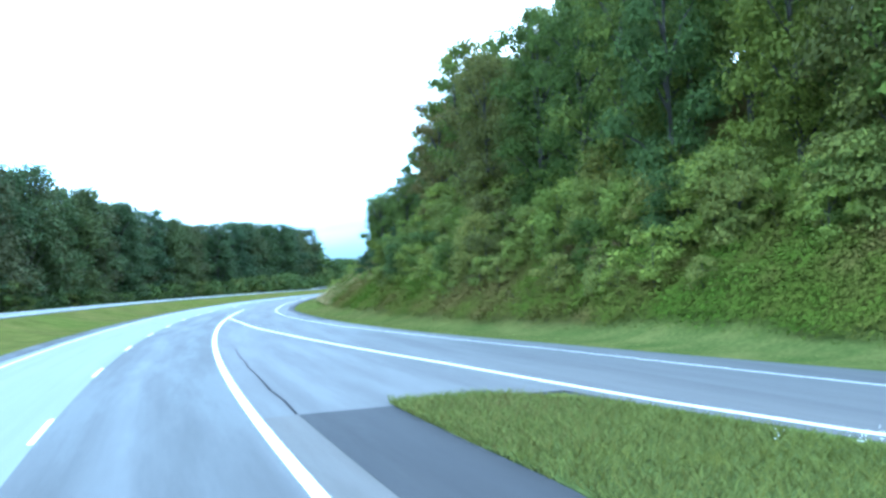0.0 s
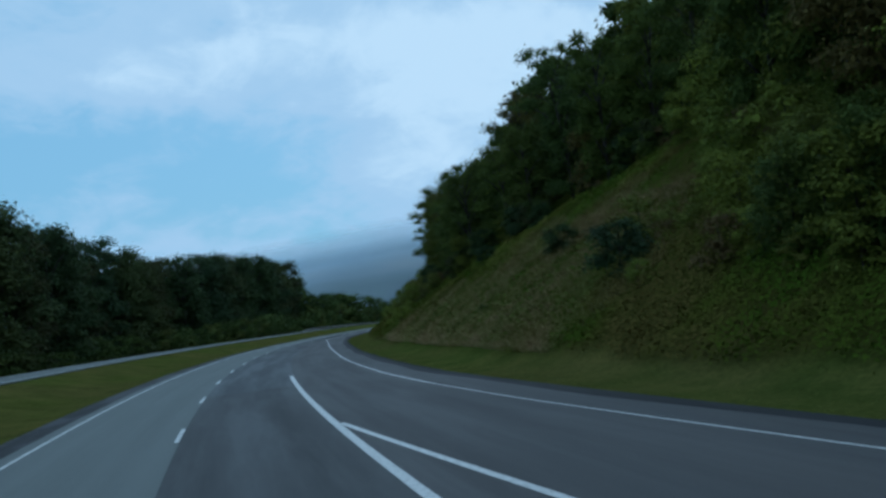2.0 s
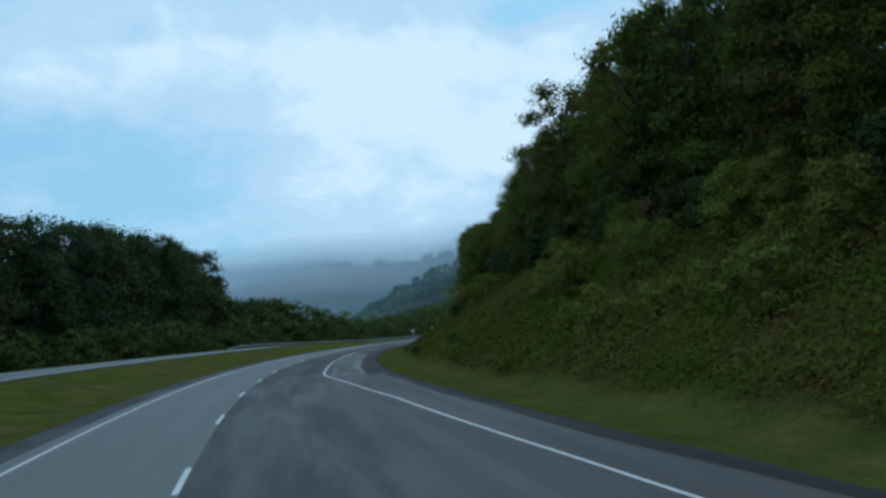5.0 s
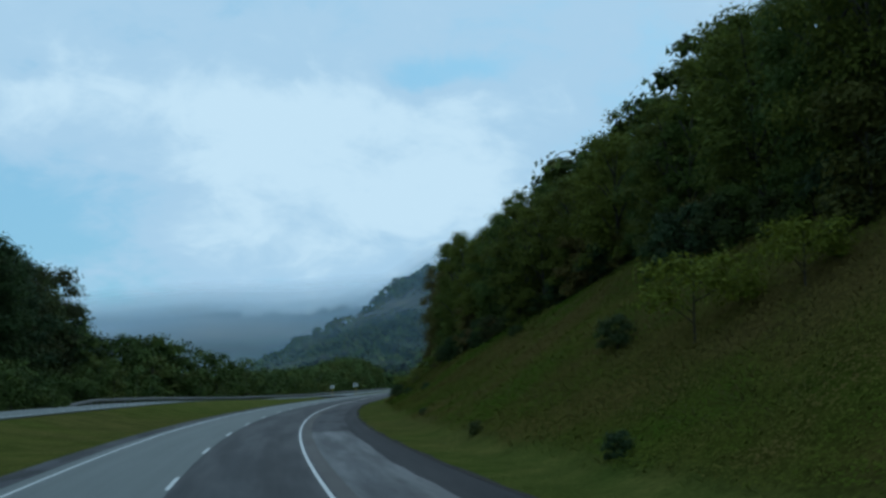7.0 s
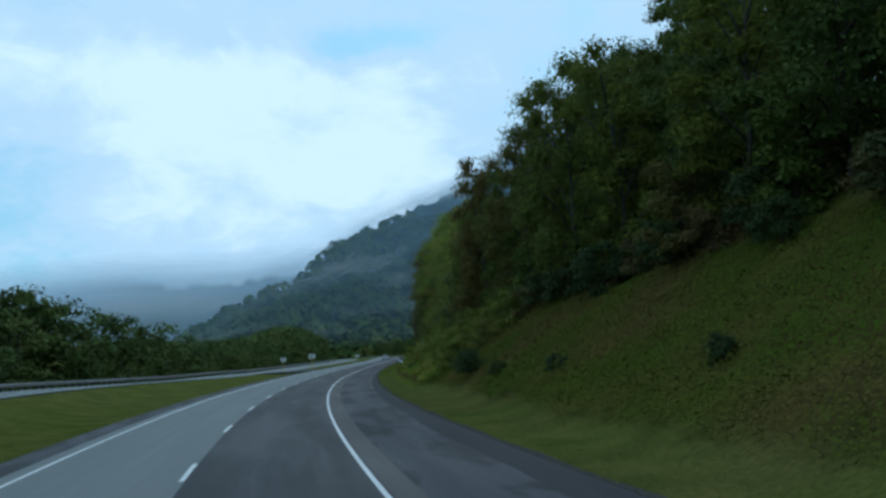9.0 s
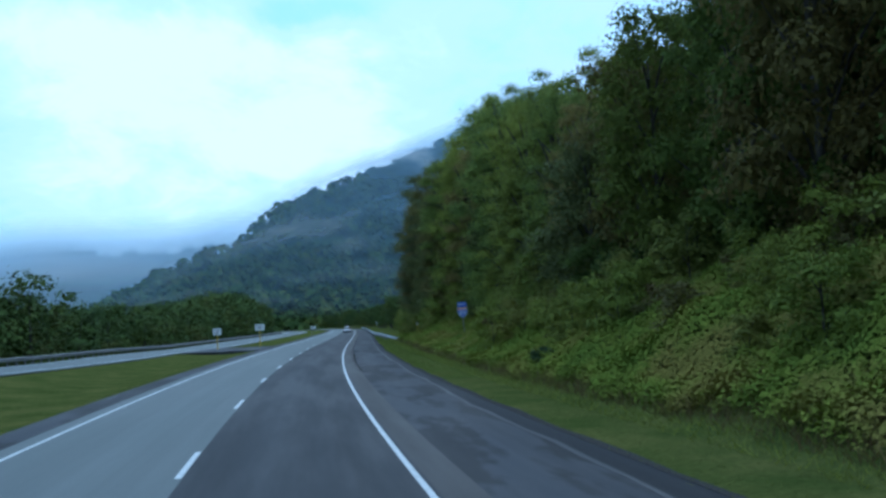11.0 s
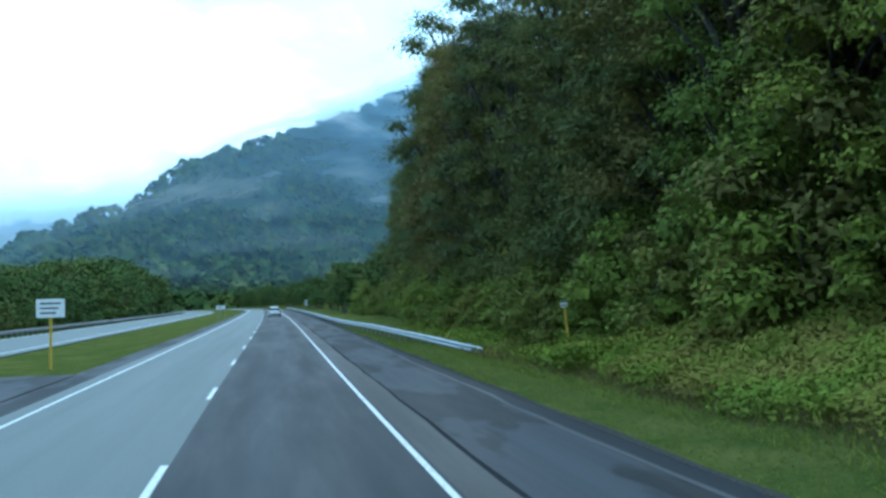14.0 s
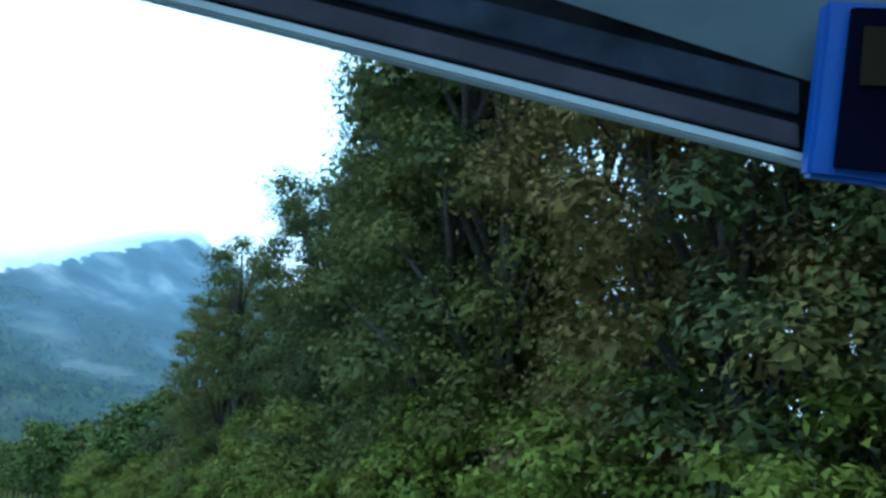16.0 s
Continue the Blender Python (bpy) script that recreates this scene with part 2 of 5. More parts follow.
M_CONCRETE = pavement_material("worn_concrete", (0.122, 0.138, 0.132), 0.08, 0.8, 0.7)
M_ASPHALT = pavement_material("dark_asphalt", (0.025, 0.027, 0.030), 0.10, 0.85, 0.7, 0.05, 0.0, 0.22)
# These two have a lightened base colour that stands in for wet shine.
M_SHEEN_TONE = pavement_material("sheen_toned_asphalt", (0.044, 0.047, 0.052), 0.16, 0.75, 0.58, 0.05, 0.0, 0.1)
M_MIDDLE = pavement_material("dark_sheen_toned_asphalt", (0.035, 0.037, 0.041), 0.14, 0.8, 0.6, 0.05, 0.0, 0.14)
M_GREY = pavement_material("grey_asphalt", (0.055, 0.056, 0.058), 0.16, 0.85, 0.66, 0.1, 0.0, 0.2)
M_SHOULDER = pavement_material("shoulder_asphalt", (0.036, 0.038, 0.043), 0.16, 0.9, 0.75, 0.2, 0.6)
M_DAMP = pavement_material("damp_grey_asphalt", (0.038, 0.042, 0.047), 0.22, 0.72, 0.48, 0.3, 0.22)
M_PATCH = pavement_material("fresh_asphalt", (0.016, 0.017, 0.020), 0.2, 0.95, 0.85)
M_BAND = pavement_material("brown_gritty_asphalt", (0.058, 0.053, 0.049), 0.14, 0.85, 0.7)
M_RAMP = pavement_material("ramp_asphalt", (0.068, 0.067, 0.068), 0.16, 0.85, 0.7)


def paint_material(name, colour):
    m, n, l, b = material(name, 0.55)
    t = noisy(n, l, 9.0)
    r = ramp(n, [(0.33, tuple(c * 0.55 for c in colour)), (0.5, colour)])
    l.new(t.outputs["Fac"], r.inputs["Fac"])
    l.new(r.outputs[0], b.inputs["Base Color"])
    return m


M_WHITE_LINE = paint_material("white_road_paint", (0.60, 0.61, 0.60))


def ground_material():
    m, n, l, b = material("grassy_ground", 1.0)
    b.inputs["Specular IOR Level"].default_value = 0.0
    big, mid, fine = noisy(n, l, 0.07), noisy(n, l, 0.5), noisy(n, l, 7.0, 4.0)
    mown = n.new("ShaderNodeAttribute")
    mown.attribute_name = "mown"
    r1 = ramp(n, [(0.36, (0.046, 0.064, 0.010)), (0.47, (0.060, 0.062, 0.014)), (0.6, (0.072, 0.058, 0.020))])
    l.new(big.outputs["Fac"], r1.inputs["Fac"])
    r0 = ramp(n, [(0.35, (0.066, 0.088, 0.022)), (0.65, (0.092, 0.100, 0.030))])
    l.new(mid.outputs["Fac"], r0.inputs["Fac"])
    c = mix(n, l, mown.outputs["Fac"], r1.outputs[0], r0.outputs[0])
    r2 = ramp(n, [(0.3, (0.8, 0.82, 0.8)), (0.7, (1.2, 1.15, 1.1))])
    l.new(mid.outputs["Fac"], r2.inputs["Fac"])
    r3 = ramp(n, [(0.3, (0.7, 0.72, 0.7)), (0.7, (1.3, 1.25, 1.25))])
    l.new(fine.outputs["Fac"], r3.inputs["Fac"])
    c = mix(n, l, 1.0, c, r2.outputs[0], "MULTIPLY")
    l.new(mix(n, l, 1.0, c, r3.outputs[0], "MULTIPLY"), b.inputs["Base Color"])
    bump(n, l, b, fine.outputs["Fac"], 0.5, 0.08)
    return m


M_GROUND = ground_material()
M_ISLAND = plain("island_turf", (0.064, 0.082, 0.024), 0.95, 0.0, 0.32, 2.5)


def leaf_material(name, tones, trans=0.25):
    """Leaves that differ from tree to tree and from leaf to leaf."""
    m, n, l, b = material(name, 0.8)
    b.inputs["Specular IOR Level"].default_value = 0.08
    info, geo = n.new("ShaderNodeObjectInfo"), n.new("ShaderNodeNewGeometry")
    r1 = ramp(n, [(i / (len(tones) - 1), c) for i, c in enumerate(tones)])
    l.new(info.outputs["Random"], r1.inputs["Fac"])
    r2 = ramp(n, [(0.0, (0.72, 0.74, 0.72)), (0.7, (1.03, 1.03, 1.0)), (1.0, (1.4, 1.35, 1.15))])
    l.new(geo.outputs["Random Per Island"], r2.inputs["Fac"])
    c = mix(n, l, 1.0, r1.outputs[0], r2.outputs[0], "MULTIPLY")
    l.new(c, b.inputs["Base Color"])
    tr = n.new("ShaderNodeBsdfTranslucent")
    l.new(c, tr.inputs["Color"])
    ms = n.new("ShaderNodeMixShader")
    ms.inputs[0].default_value = trans
    out = n["Material Output"]
    l.new(b.outputs[0], ms.inputs[1])
    l.new(tr.outputs[0], ms.inputs[2])
    l.new(ms.outputs[0], out.inputs["Surface"])
    return m


M_LEAF = leaf_material("hardwood_leaves", [(0.072, 0.104, 0.024), (0.102, 0.134, 0.026), (0.070, 0.106, 0.032), (0.130, 0.150, 0.026), (0.086, 0.102, 0.024), (0.128, 0.104, 0.034)], 0.34)
# Darker, greyer copy of the roadside leaves: crown shade and haze put into colour.
M_LEAF_SHADE = leaf_material("hardwood_leaves_painted_shade", [(0.092, 0.110, 0.040), (0.122, 0.136, 0.044), (0.092, 0.112, 0.050), (0.146, 0.148, 0.042), (0.160, 0.122, 0.046)], 0.28)
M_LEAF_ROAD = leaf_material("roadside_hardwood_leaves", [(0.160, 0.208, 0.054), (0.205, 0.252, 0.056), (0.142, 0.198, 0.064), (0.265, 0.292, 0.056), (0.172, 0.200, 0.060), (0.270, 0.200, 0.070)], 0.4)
M_LEAF_FAR = leaf_material("cool_hardwood_leaves", [(0.040, 0.066, 0.026), (0.054, 0.080, 0.028), (0.044, 0.072, 0.034), (0.066, 0.084, 0.028), (0.062, 0.066, 0.030)], 0.25)
M_VINE = leaf_material("vine_and_shrub_leaves", [(0.135, 0.175, 0.032), (0.185, 0.215, 0.037), (0.148, 0.168, 0.038), (0.190, 0.185, 0.043)])
M_YOUNG = leaf_material("young_yellow_green_leaves", [(0.138, 0.178, 0.025), (0.168, 0.194, 0.027)], 0.35)
M_DRY = leaf_material("dry_brush", [(0.125, 0.105, 0.040), (0.145, 0.105, 0.048), (0.105, 0.118, 0.035)])
M_GRASS = leaf_material("mown_grass_blades", [(0.118, 0.142, 0.034), (0.140, 0.154, 0.042)], 0.3)
M_LUSH = leaf_material("lush_verge_grass", [(0.150, 0.196, 0.036), (0.185, 0.212, 0.042)], 0.35)
M_FAR = leaf_material("far_woods", [(0.050, 0.085, 0.028), (0.055, 0.092, 0.030)], 0.2)


def bark_material():
    m, n, l, b = material("grey_brown_bark", 0.9)
    t = noisy(n, l, 5.0, 6.0, 0.7, (1, 1, 0.2))
    r = ramp(n, [(0.3, (0.024, 0.020, 0.016)), (0.7, (0.065, 0.056, 0.046))])
    l.new(t.outputs["Fac"], r.inputs["Fac"])
    l.new(r.outputs[0], b.inputs["Base Color"])
    bump(n, l, b, t.outputs["Fac"], 0.6, 0.03)
    return m


M_BARK = bark_material()
M_STEEL = plain("galvanised_steel", (0.36, 0.38, 0.40), 0.5, 0.6, 0.15, 3.0)
M_POST = plain("weathered_steel_post", (0.22, 0.22, 0.22), 0.6, 0.5, 0.2, 5.0)

# ---------------------------------------------------------------- mesh helpers


def mesh_from(name, verts, faces, mat, flat=True):
    me = bpy.data.meshes.new(name)
    if isinstance(faces, np.ndarray):
        count, sides = faces.shape
        me.vertices.add(len(verts))
        me.vertices.foreach_set("co", np.asarray(verts, np.float32).ravel())
        me.loops.add(count * sides)
        me.loops.foreach_set("vertex_index", faces.astype(np.int32).ravel())
        me.polygons.add(count)
        me.polygons.foreach_set("loop_start", np.arange(0, count * sides, sides, dtype=np.int32))
        me.update(calc_edges=True)
    else:
        me.from_pydata([tuple(map(float, v)) for v in verts], [], [tuple(map(int, f)) for f in faces])
    me.materials.append(mat)
    if not flat:
        me.shade_smooth()
    me.update()
    return me


def part(name, bm, mat, parent=None, label=""):
    """One bmesh as one mesh object under a thing."""
    me = bpy.data.meshes.new(name)
    bm.to_mesh(me)
    bm.free()
    me.materials.append(mat)
    ob = new(name, me)
    ob.parent = parent
    return tagged(ob, label)


def box(bm, x0, x1, y0, y1, z0, z1, bevel=0.0):
    res = bmesh.ops.create_cube(bm, size=1)
    bmesh.ops.transform(bm, matrix=Matrix.Translation(((x0 + x1) / 2, (y0 + y1) / 2, (z0 + z1) / 2)) @ Matrix.Diagonal((x1 - x0, y1 - y0, z1 - z0, 1)), verts=res["verts"])
    if bevel:
        edges = list({e for v in res["verts"] for e in v.link_edges})
        bmesh.ops.bevel(bm, geom=edges, offset=bevel, segments=2, affect="EDGES", profile=0.5)
    return bm


def tube(points, radii, sides=6):
    """Tapered tube along points."""
    verts, faces = [], []
    for i, (p, r) in enumerate(zip(points, radii)):
        p = Vector(p)
        d = (Vector(points[min(i + 1, len(points) - 1)]) - Vector(points[max(i - 1, 0)])).normalized()
        u = d.orthogonal().normalized()
        v = d.cross(u)
        for k in range(sides):
            a = 2 * math.pi * k / sides
            verts.append(p + (u * math.cos(a) + v * math.sin(a)) * r)
        if i:
            b = (i - 1) * sides
            faces += [(b + k, b + (k + 1) % sides, b + sides + (k + 1) % sides, b + sides + k) for k in range(sides)]
    faces.append(tuple(range(sides))[::-1])
    faces.append(tuple(range(len(verts) - sides, len(verts))))
    return verts, faces


# ---------------------------------------------------------------- ground
def ground():
    ss = np.concatenate([np.arange(-230, -60, 10.0), np.arange(-60, 10, 3.0), np.arange(10, 440, 1.5), np.arange(440, 560, 3.0), np.arange(560, 900, 10.0)])
    offs = np.concatenate([[-900, -400, -200, -120, -80, -60, -48, -40], np.arange(-36, -24, 2.0), [-24.4, -23.4, -15.2, -14.2], np.arange(-13.5, -7.2, 1.2), [-6.9, -6.0, 1.0]])
    past = np.concatenate([[-0.8, -0.2, 0.02, 0.35, 0.8], np.arange(1.2, 18, 0.6), np.arange(18, 66, 3.0), [72, 85, 105, 135, 180, 230, 290]])
    verts, faces, cut = [], [], []
    for s in ss:
        e = float(edge_right(s))
        for o in (*offs, *(e + past)):
            lush = 1.0 - 0.45 * float(smooth(s, 20, 60)) + 0.45 * float(smooth(s, 265, 315))
            under = 1.0 * float(smooth(s, 295, 310)) * float(1 - smooth(o, e + 12, e + 16))
            cut.append(max(lush * float(1 - smooth(o, e + 2.4, e + 4.2)), under) if o > 0 else 0.9 * lush * float(1 - smooth(-o, 26, 31)))
            z = float(ground_z(s, o))
            if o > e + 100:
                fall = float(smooth(o, e + 100, e + 290))
                z = z * (1 - fall) - 5.9 * fall
            if o < -36:
                z -= 1.5 * float(smooth(-o, 36, 60))
                o = max(o, -300) if s > 300 else o
            if o > e + 1.0 or o < -25:
                z += lift_of(s, o) * min(1.0, (o - e - 1.0) / 4 if o > 0 else (-25 - o) / 6)
            elif -14 < o < -7.3 or e < o:
                z += 0.12 * lift_of(s, o) * min(1.0, max(0.0, o - e) / 0.8 if o > 0 else min(-7.3 - o, o + 14.0) / 0.8)
            hidden = -0.05 if (-6.95 <= o <= e - 0.19 or -23.6 < o < -15.0) else -0.012
            x, y = place(s, o)
            verts.append((x, y, z + hidden))
    w = len(offs) + len(past)
    for i in range(len(ss) - 1):
        for j in range(w - 1):
            faces.append((i * w + j, (i + 1) * w + j, (i + 1) * w + j + 1, i * w + j + 1)[::-1])
    b = len(verts)
    verts += [(-4500, -4500, -6), (4500, -4500, -6), (4500, 4500, -6), (-4500, 4500, -6)]
    faces.append((b, b + 1, b + 2, b + 3))
    me = mesh_from("ground", verts, faces, M_GROUND, False)
    mow = me.attributes.new("mown", "FLOAT", "POINT")
    mow.data.foreach_set("value", np.array(cut + [0.0] * 4, np.float32))
    ob = new("ground", me)
    return tagged(ob, "rough green and straw-coloured grassland of a wooded valley", "ground", kind="structure")


ground()


# ---------------------------------------------------------------- pavement
def strip(name, s0, s1, left, right, z, mat, label="", category="road", depth=0.06, step=2.0, cols=2):
    """A slab along the road between two offsets (numbers or functions of s), with side faces and UVs in metres."""
    ss = np.linspace(s0, s1, max(2, int((s1 - s0) / step) + 1))
    fl = left if callable(left) else (lambda s, v=left: v)
    fr = right if callable(right) else (lambda s, v=right: v)
    verts, uvs, faces = [], [], []
    n = cols + 3
    for s in ss:
        a, b = float(fl(s)), float(fr(s))
        row = [(a, -depth), *[(a + (b - a) * k / cols, 0.0) for k in range(cols + 1)], (b, -depth)]
        for o, dz in row:
            x, y = place(s, o)
            zz = float(ground_z(s, o)) if abs(o + 19) < 5 else 0.0
            verts.append((x, y, zz + z + dz))
            uvs.append((o, s))
    for i in range(len(ss) - 1):
        for j in range(n - 1):
            faces.append((i * n + j + 1, (i + 1) * n + j + 1, (i + 1) * n + j, i * n + j)[::-1])
    faces.append(tuple(range(n)))
    faces.append(tuple(range((len(ss) - 1) * n, len(ss) * n))[::-1])
    me = mesh_from(name, verts, faces, mat)
    layer = me.uv_layers.new(name="run")
    idx = np.zeros(len(me.loops), dtype=np.int32)
    me.loops.foreach_get("vertex_index", idx)
    layer.data.foreach_set("uv", np.array(uvs, dtype=np.float32)[idx].ravel())
    ob = new(name, me)
    return tagged(ob, label, category, kind="structure") if label else ob


SEAM = -1.72
strip("road", -200, 900, -6.0, SEAM, 0.0, M_CONCRETE, "pale worn concrete passing lane with tyre tracks", cols=4)
strip("road", -200, 92, SEAM, 1.95, 0.0, M_GREY, "grey asphalt driving lane beside the ramp", cols=4)
strip("road", 92, 142, SEAM, 1.95, 0.0, M_SHEEN_TONE, "grey asphalt driving lane with damp sheen painted into its colour", cols=4)
strip("road", 142, 192, SEAM, 1.95, 0.0, M_MIDDLE, "dark grey asphalt driving lane with damp sheen painted into its colour", cols=4)
strip("road", 192, 900, SEAM, 1.95, 0.0, M_ASPHALT, "dark asphalt driving lane with wet streaks", cols=4)
strip("pavement", -200, 900, -7.0, -6.0, -0.004, M_SHOULDER, "narrow asphalt median shoulder", "shoulder")
strip("road", -60, 76.5, lambda s: max(1.95, float(ramp_left(s)) - 0.45), edge_right, -0.002, M_RAMP, "grey asphalt entry ramp joining the motorway", cols=4)
strip("road", 16.5, 76.5, 1.95, lambda s: max(1.96, float(ramp_left(s)) - 0.45), -0.003, M_RAMP, "grey asphalt gore between ramp and motorway", cols=2)
strip("road", 76.5, 187, 1.95, edge_right, -0.002, M_RAMP, "grey asphalt merging lane", cols=4)
strip("pavement", -100, 16.5, 2.6, 4.35, 0.002, M_PATCH, "black freshly patched asphalt shoulder", "shoulder")
strip("pavement", -100, 16.5, 1.95, 2.6, -0.003, M_BAND, "gritty rumble strip beside the lane", "shoulder")


def band_edge(s):
    return float(np.interp(s, [187, 230, 330], [2.32, 2.4, 2.6]))


def fringe_edge(s):
    return float(np.interp(s, [187, 240, 330], [4.2, 4.4, 4.78])) + 0.05 * math.sin(s * 0.37) + 0.03 * math.sin(s * 1.3)


strip("pavement", 187, 900, 1.95, band_edge, -0.003, M_BAND, "gritty brown strip of shoulder beside the edge line", "shoulder")
strip("pavement", 187, 236, band_edge, fringe_edge, -0.005, M_DAMP, "damp patchy grey asphalt shoulder", "shoulder", cols=3)
strip("pavement", 236, 900, band_edge, fringe_edge, -0.005, M_SHOULDER, "dark patched asphalt shoulder", "shoulder", cols=3)
strip("pavement", 187, 900, fringe_edge, edge_right, -0.008, M_PATCH, "dark broken asphalt fringe along the grass", "shoulder", cols=1)
strip("pavement", 60, 187, lambda s: float(edge_right(s)) - 0.5 + 0.08 * math.sin(s * 0.4), lambda s: float(edge_right(s)) + 0.02, 0.001, M_PATCH, "dark asphalt fringe along the merging lane", "shoulder", cols=1)
strip("seam", 300, 560, lambda s: fringe_edge(s) - 0.07, lambda s: fringe_edge(s) + 0.05 + 0.03 * math.sin(s * 0.9), -0.001, M_GREY, "pale worn seam along the shoulder's outer side", "road marking", depth=0.004, cols=1)
strip("road", -200, 900, -23.2, -14.9, 0.03, M_CONCRETE, "pale opposite carriageway across the grass median", cols=4)
strip("road", 387, 404, -15.2, -6.9, 0.02, M_SHOULDER, "dark asphalt crossover through the median", depth=0.4, cols=4)


def line(name, s0, s1, off, width, mat, label, z=0.006, taper=None):
    f = off if callable(off) else (lambda s, v=off: v)
    g = taper or (lambda s: 1.0)
    return strip(name, s0, s1, lambda s: float(f(s)) - width / 2 * g(s), lambda s: float(f(s)) + width / 2 * g(s), z, mat, label, "road marking", depth=0.004, step=1.5, cols=1)


strip("grass_island", -60, 17.2, lambda s: 4.35 + 0.1 * max(0.0, s - 10) ** 0.5 + 0.07 * math.sin(s * 2.1) + 0.04 * math.sin(s * 5.3), lambda s: float(ramp_left(s)) - 0.45 - 0.5 * max(0.0, s - 14.5), 0.012, M_ISLAND, "green grass island between ramp and motorway", "grass", depth=0.05, step=0.4, cols=3)


line("edge_line", -200, 900, -5.49, 0.10, M_WHITE_LINE, "worn white edge line beside the median")
line("edge_line", -100, 100, 1.83, 0.185, M_WHITE_LINE, "thick white gore line beside the ramp")
line("edge_line", 191, 900, 1.83, 0.10, M_WHITE_LINE, "white edge line beside the shoulder")
line("edge_line", -60, 84, ramp_right, 0.06, M_WHITE_LINE, "faint thin white edge line of the ramp")
line("edge_line", 84, 191, ramp_right, 0.095, M_WHITE_LINE, "thin white edge line of the merging lane")
line("edge_line", -60, 76, ramp_left, 0.15, M_WHITE_LINE, "white line along the ramp's left side")
line("edge_line", -200, 900, -15.9, 0.14, M_WHITE_LINE, "white edge line of the opposite carriageway", z=0.036)
line("edge_line", -200, 900, -22.8, 0.14, M_WHITE_LINE, "white outer edge line of the opposite carriageway", z=0.036)


def dashes():
    for k in range(-3, 60):
        s0 = 3.73 + 12.19 * k
        ob = line("lane_dash", s0, s0 + 3.05, -1.79, 0.11, M_WHITE_LINE, "white painted lane dash")
        tagged(ob, group="dashes between the two lanes")


dashes()


def shoulder_details():
    """Rumble grooves, a sealed crack and the gravel fringe."""
    verts, faces = [], []
    for s in np.arange(338, 372, 0.32):
        b = len(verts)
        for o, d in ((2.42, 0), (2.58, 0), (2.58, 0.06), (2.42, 0.06)):
            x, y = place(s + d, o)
            verts.append((float(x), float(y), 0.0015))
        faces.append((b, b + 1, b + 2, b + 3))
    tagged(new("rumble_grooves", mesh_from("rumble_grooves", verts, faces, M_GROOVE)), "dark milled rumble grooves in the shoulder", "rumble strip", kind="stuff")

    def wander(s):
        return 2.62 + 0.03 * math.sin(s * 0.21) + 0.02 * math.sin(s * 0.83)

    strip("crack_seal", 338, 560, lambda s: wander(s) - 0.034 - 0.02 * math.sin(s * 1.7), lambda s: wander(s) + 0.04 + 0.025 * math.sin(s * 2.9), 0.001, M_TAR, "dark tar seal along the shoulder joint", "road marking", depth=0.003, cols=1)
    strip("crack_seal", 16.6, 36, lambda s: 2.56 + 0.03 * math.sin(s * 1.1), lambda s: 2.60 + 0.03 * math.sin(s * 1.1) + 0.015 * math.sin(s * 3.1), 0.003, M_TAR, "dark tar seal across the gore", "road marking", depth=0.003, cols=1)
    strip("gravel", 90, 640, lambda s: float(edge_right(s)) - 0.03, lambda s: float(edge_right(s)) + 0.16 + 0.06 * math.sin(s * 0.9), -0.002, M_GRAVEL, "grey gravel fringe along the shoulder", "gravel", depth=0.03, cols=1)


M_GROOVE = plain("milled_asphalt", (0.050, 0.046, 0.043), 0.95, 0.0, 0.15)
M_TAR = plain("black_tar", (0.035, 0.035, 0.037), 0.95, 0.0, 0.15)
M_GRAVEL = plain("grey_gravel", (0.070, 0.066, 0.062), 0.95, 0.0, 0.3, 20.0)
shoulder_details()


# ---------------------------------------------------------------- trees
def wood_material():
    m, n, l, b = material("woodland_leaves", 0.8)
    b.inputs["Specular IOR Level"].default_value = 0.05
    geo = n.new("ShaderNodeNewGeometry")
    big = noisy(n, l, 0.13, 3.0)
    r1 = ramp(n, [(0.3, (0.048, 0.078, 0.026)), (0.5, (0.070, 0.102, 0.028)), (0.62, (0.094, 0.112, 0.030)), (0.75, (0.098, 0.088, 0.036))])
    l.new(big.outputs["Fac"], r1.inputs["Fac"])
    r2 = ramp(n, [(0.0, (0.65, 0.66, 0.65)), (1.0, (1.35, 1.3, 1.15))])
    l.new(geo.outputs["Random Per Island"], r2.inputs["Fac"])
    l.new(mix(n, l, 1.0, r1.outputs[0], r2.outputs[0], "MULTIPLY"), b.inputs["Base Color"])
    return m


M_WOODS = wood_material()


def cover_material(name, stops, scale=0.07, vary=0.2):
    """Low plants whose colour drifts from patch to patch and from leaf to leaf."""
    m, n, l, b = material(name, 0.9)
    b.inputs["Specular IOR Level"].default_value = 0.0
    big, geo = noisy(n, l, scale), n.new("ShaderNodeNewGeometry")
    r1 = ramp(n, stops)
    l.new(big.outputs["Fac"], r1.inputs["Fac"])
    r2 = ramp(n, [(0.0, (1 - vary,) * 3), (1.0, (1 + vary,) * 3)])
    l.new(geo.outputs["Random Per Island"], r2.inputs["Fac"])
    l.new(mix(n, l, 1.0, r1.outputs[0], r2.outputs[0], "MULTIPLY"), b.inputs["Base Color"])
    return m


M_TALL = cover_material("tall_dry_grass", [(0.36, (0.075, 0.105, 0.014)), (0.47, (0.100, 0.102, 0.020)), (0.6, (0.120, 0.098, 0.034))])
M_WEED = cover_material("leafy_weeds", [(0.40, (0.060, 0.098, 0.011)), (0.50, (0.080, 0.094, 0.015)), (0.60, (0.108, 0.088, 0.025))], 0.16, 0.16)
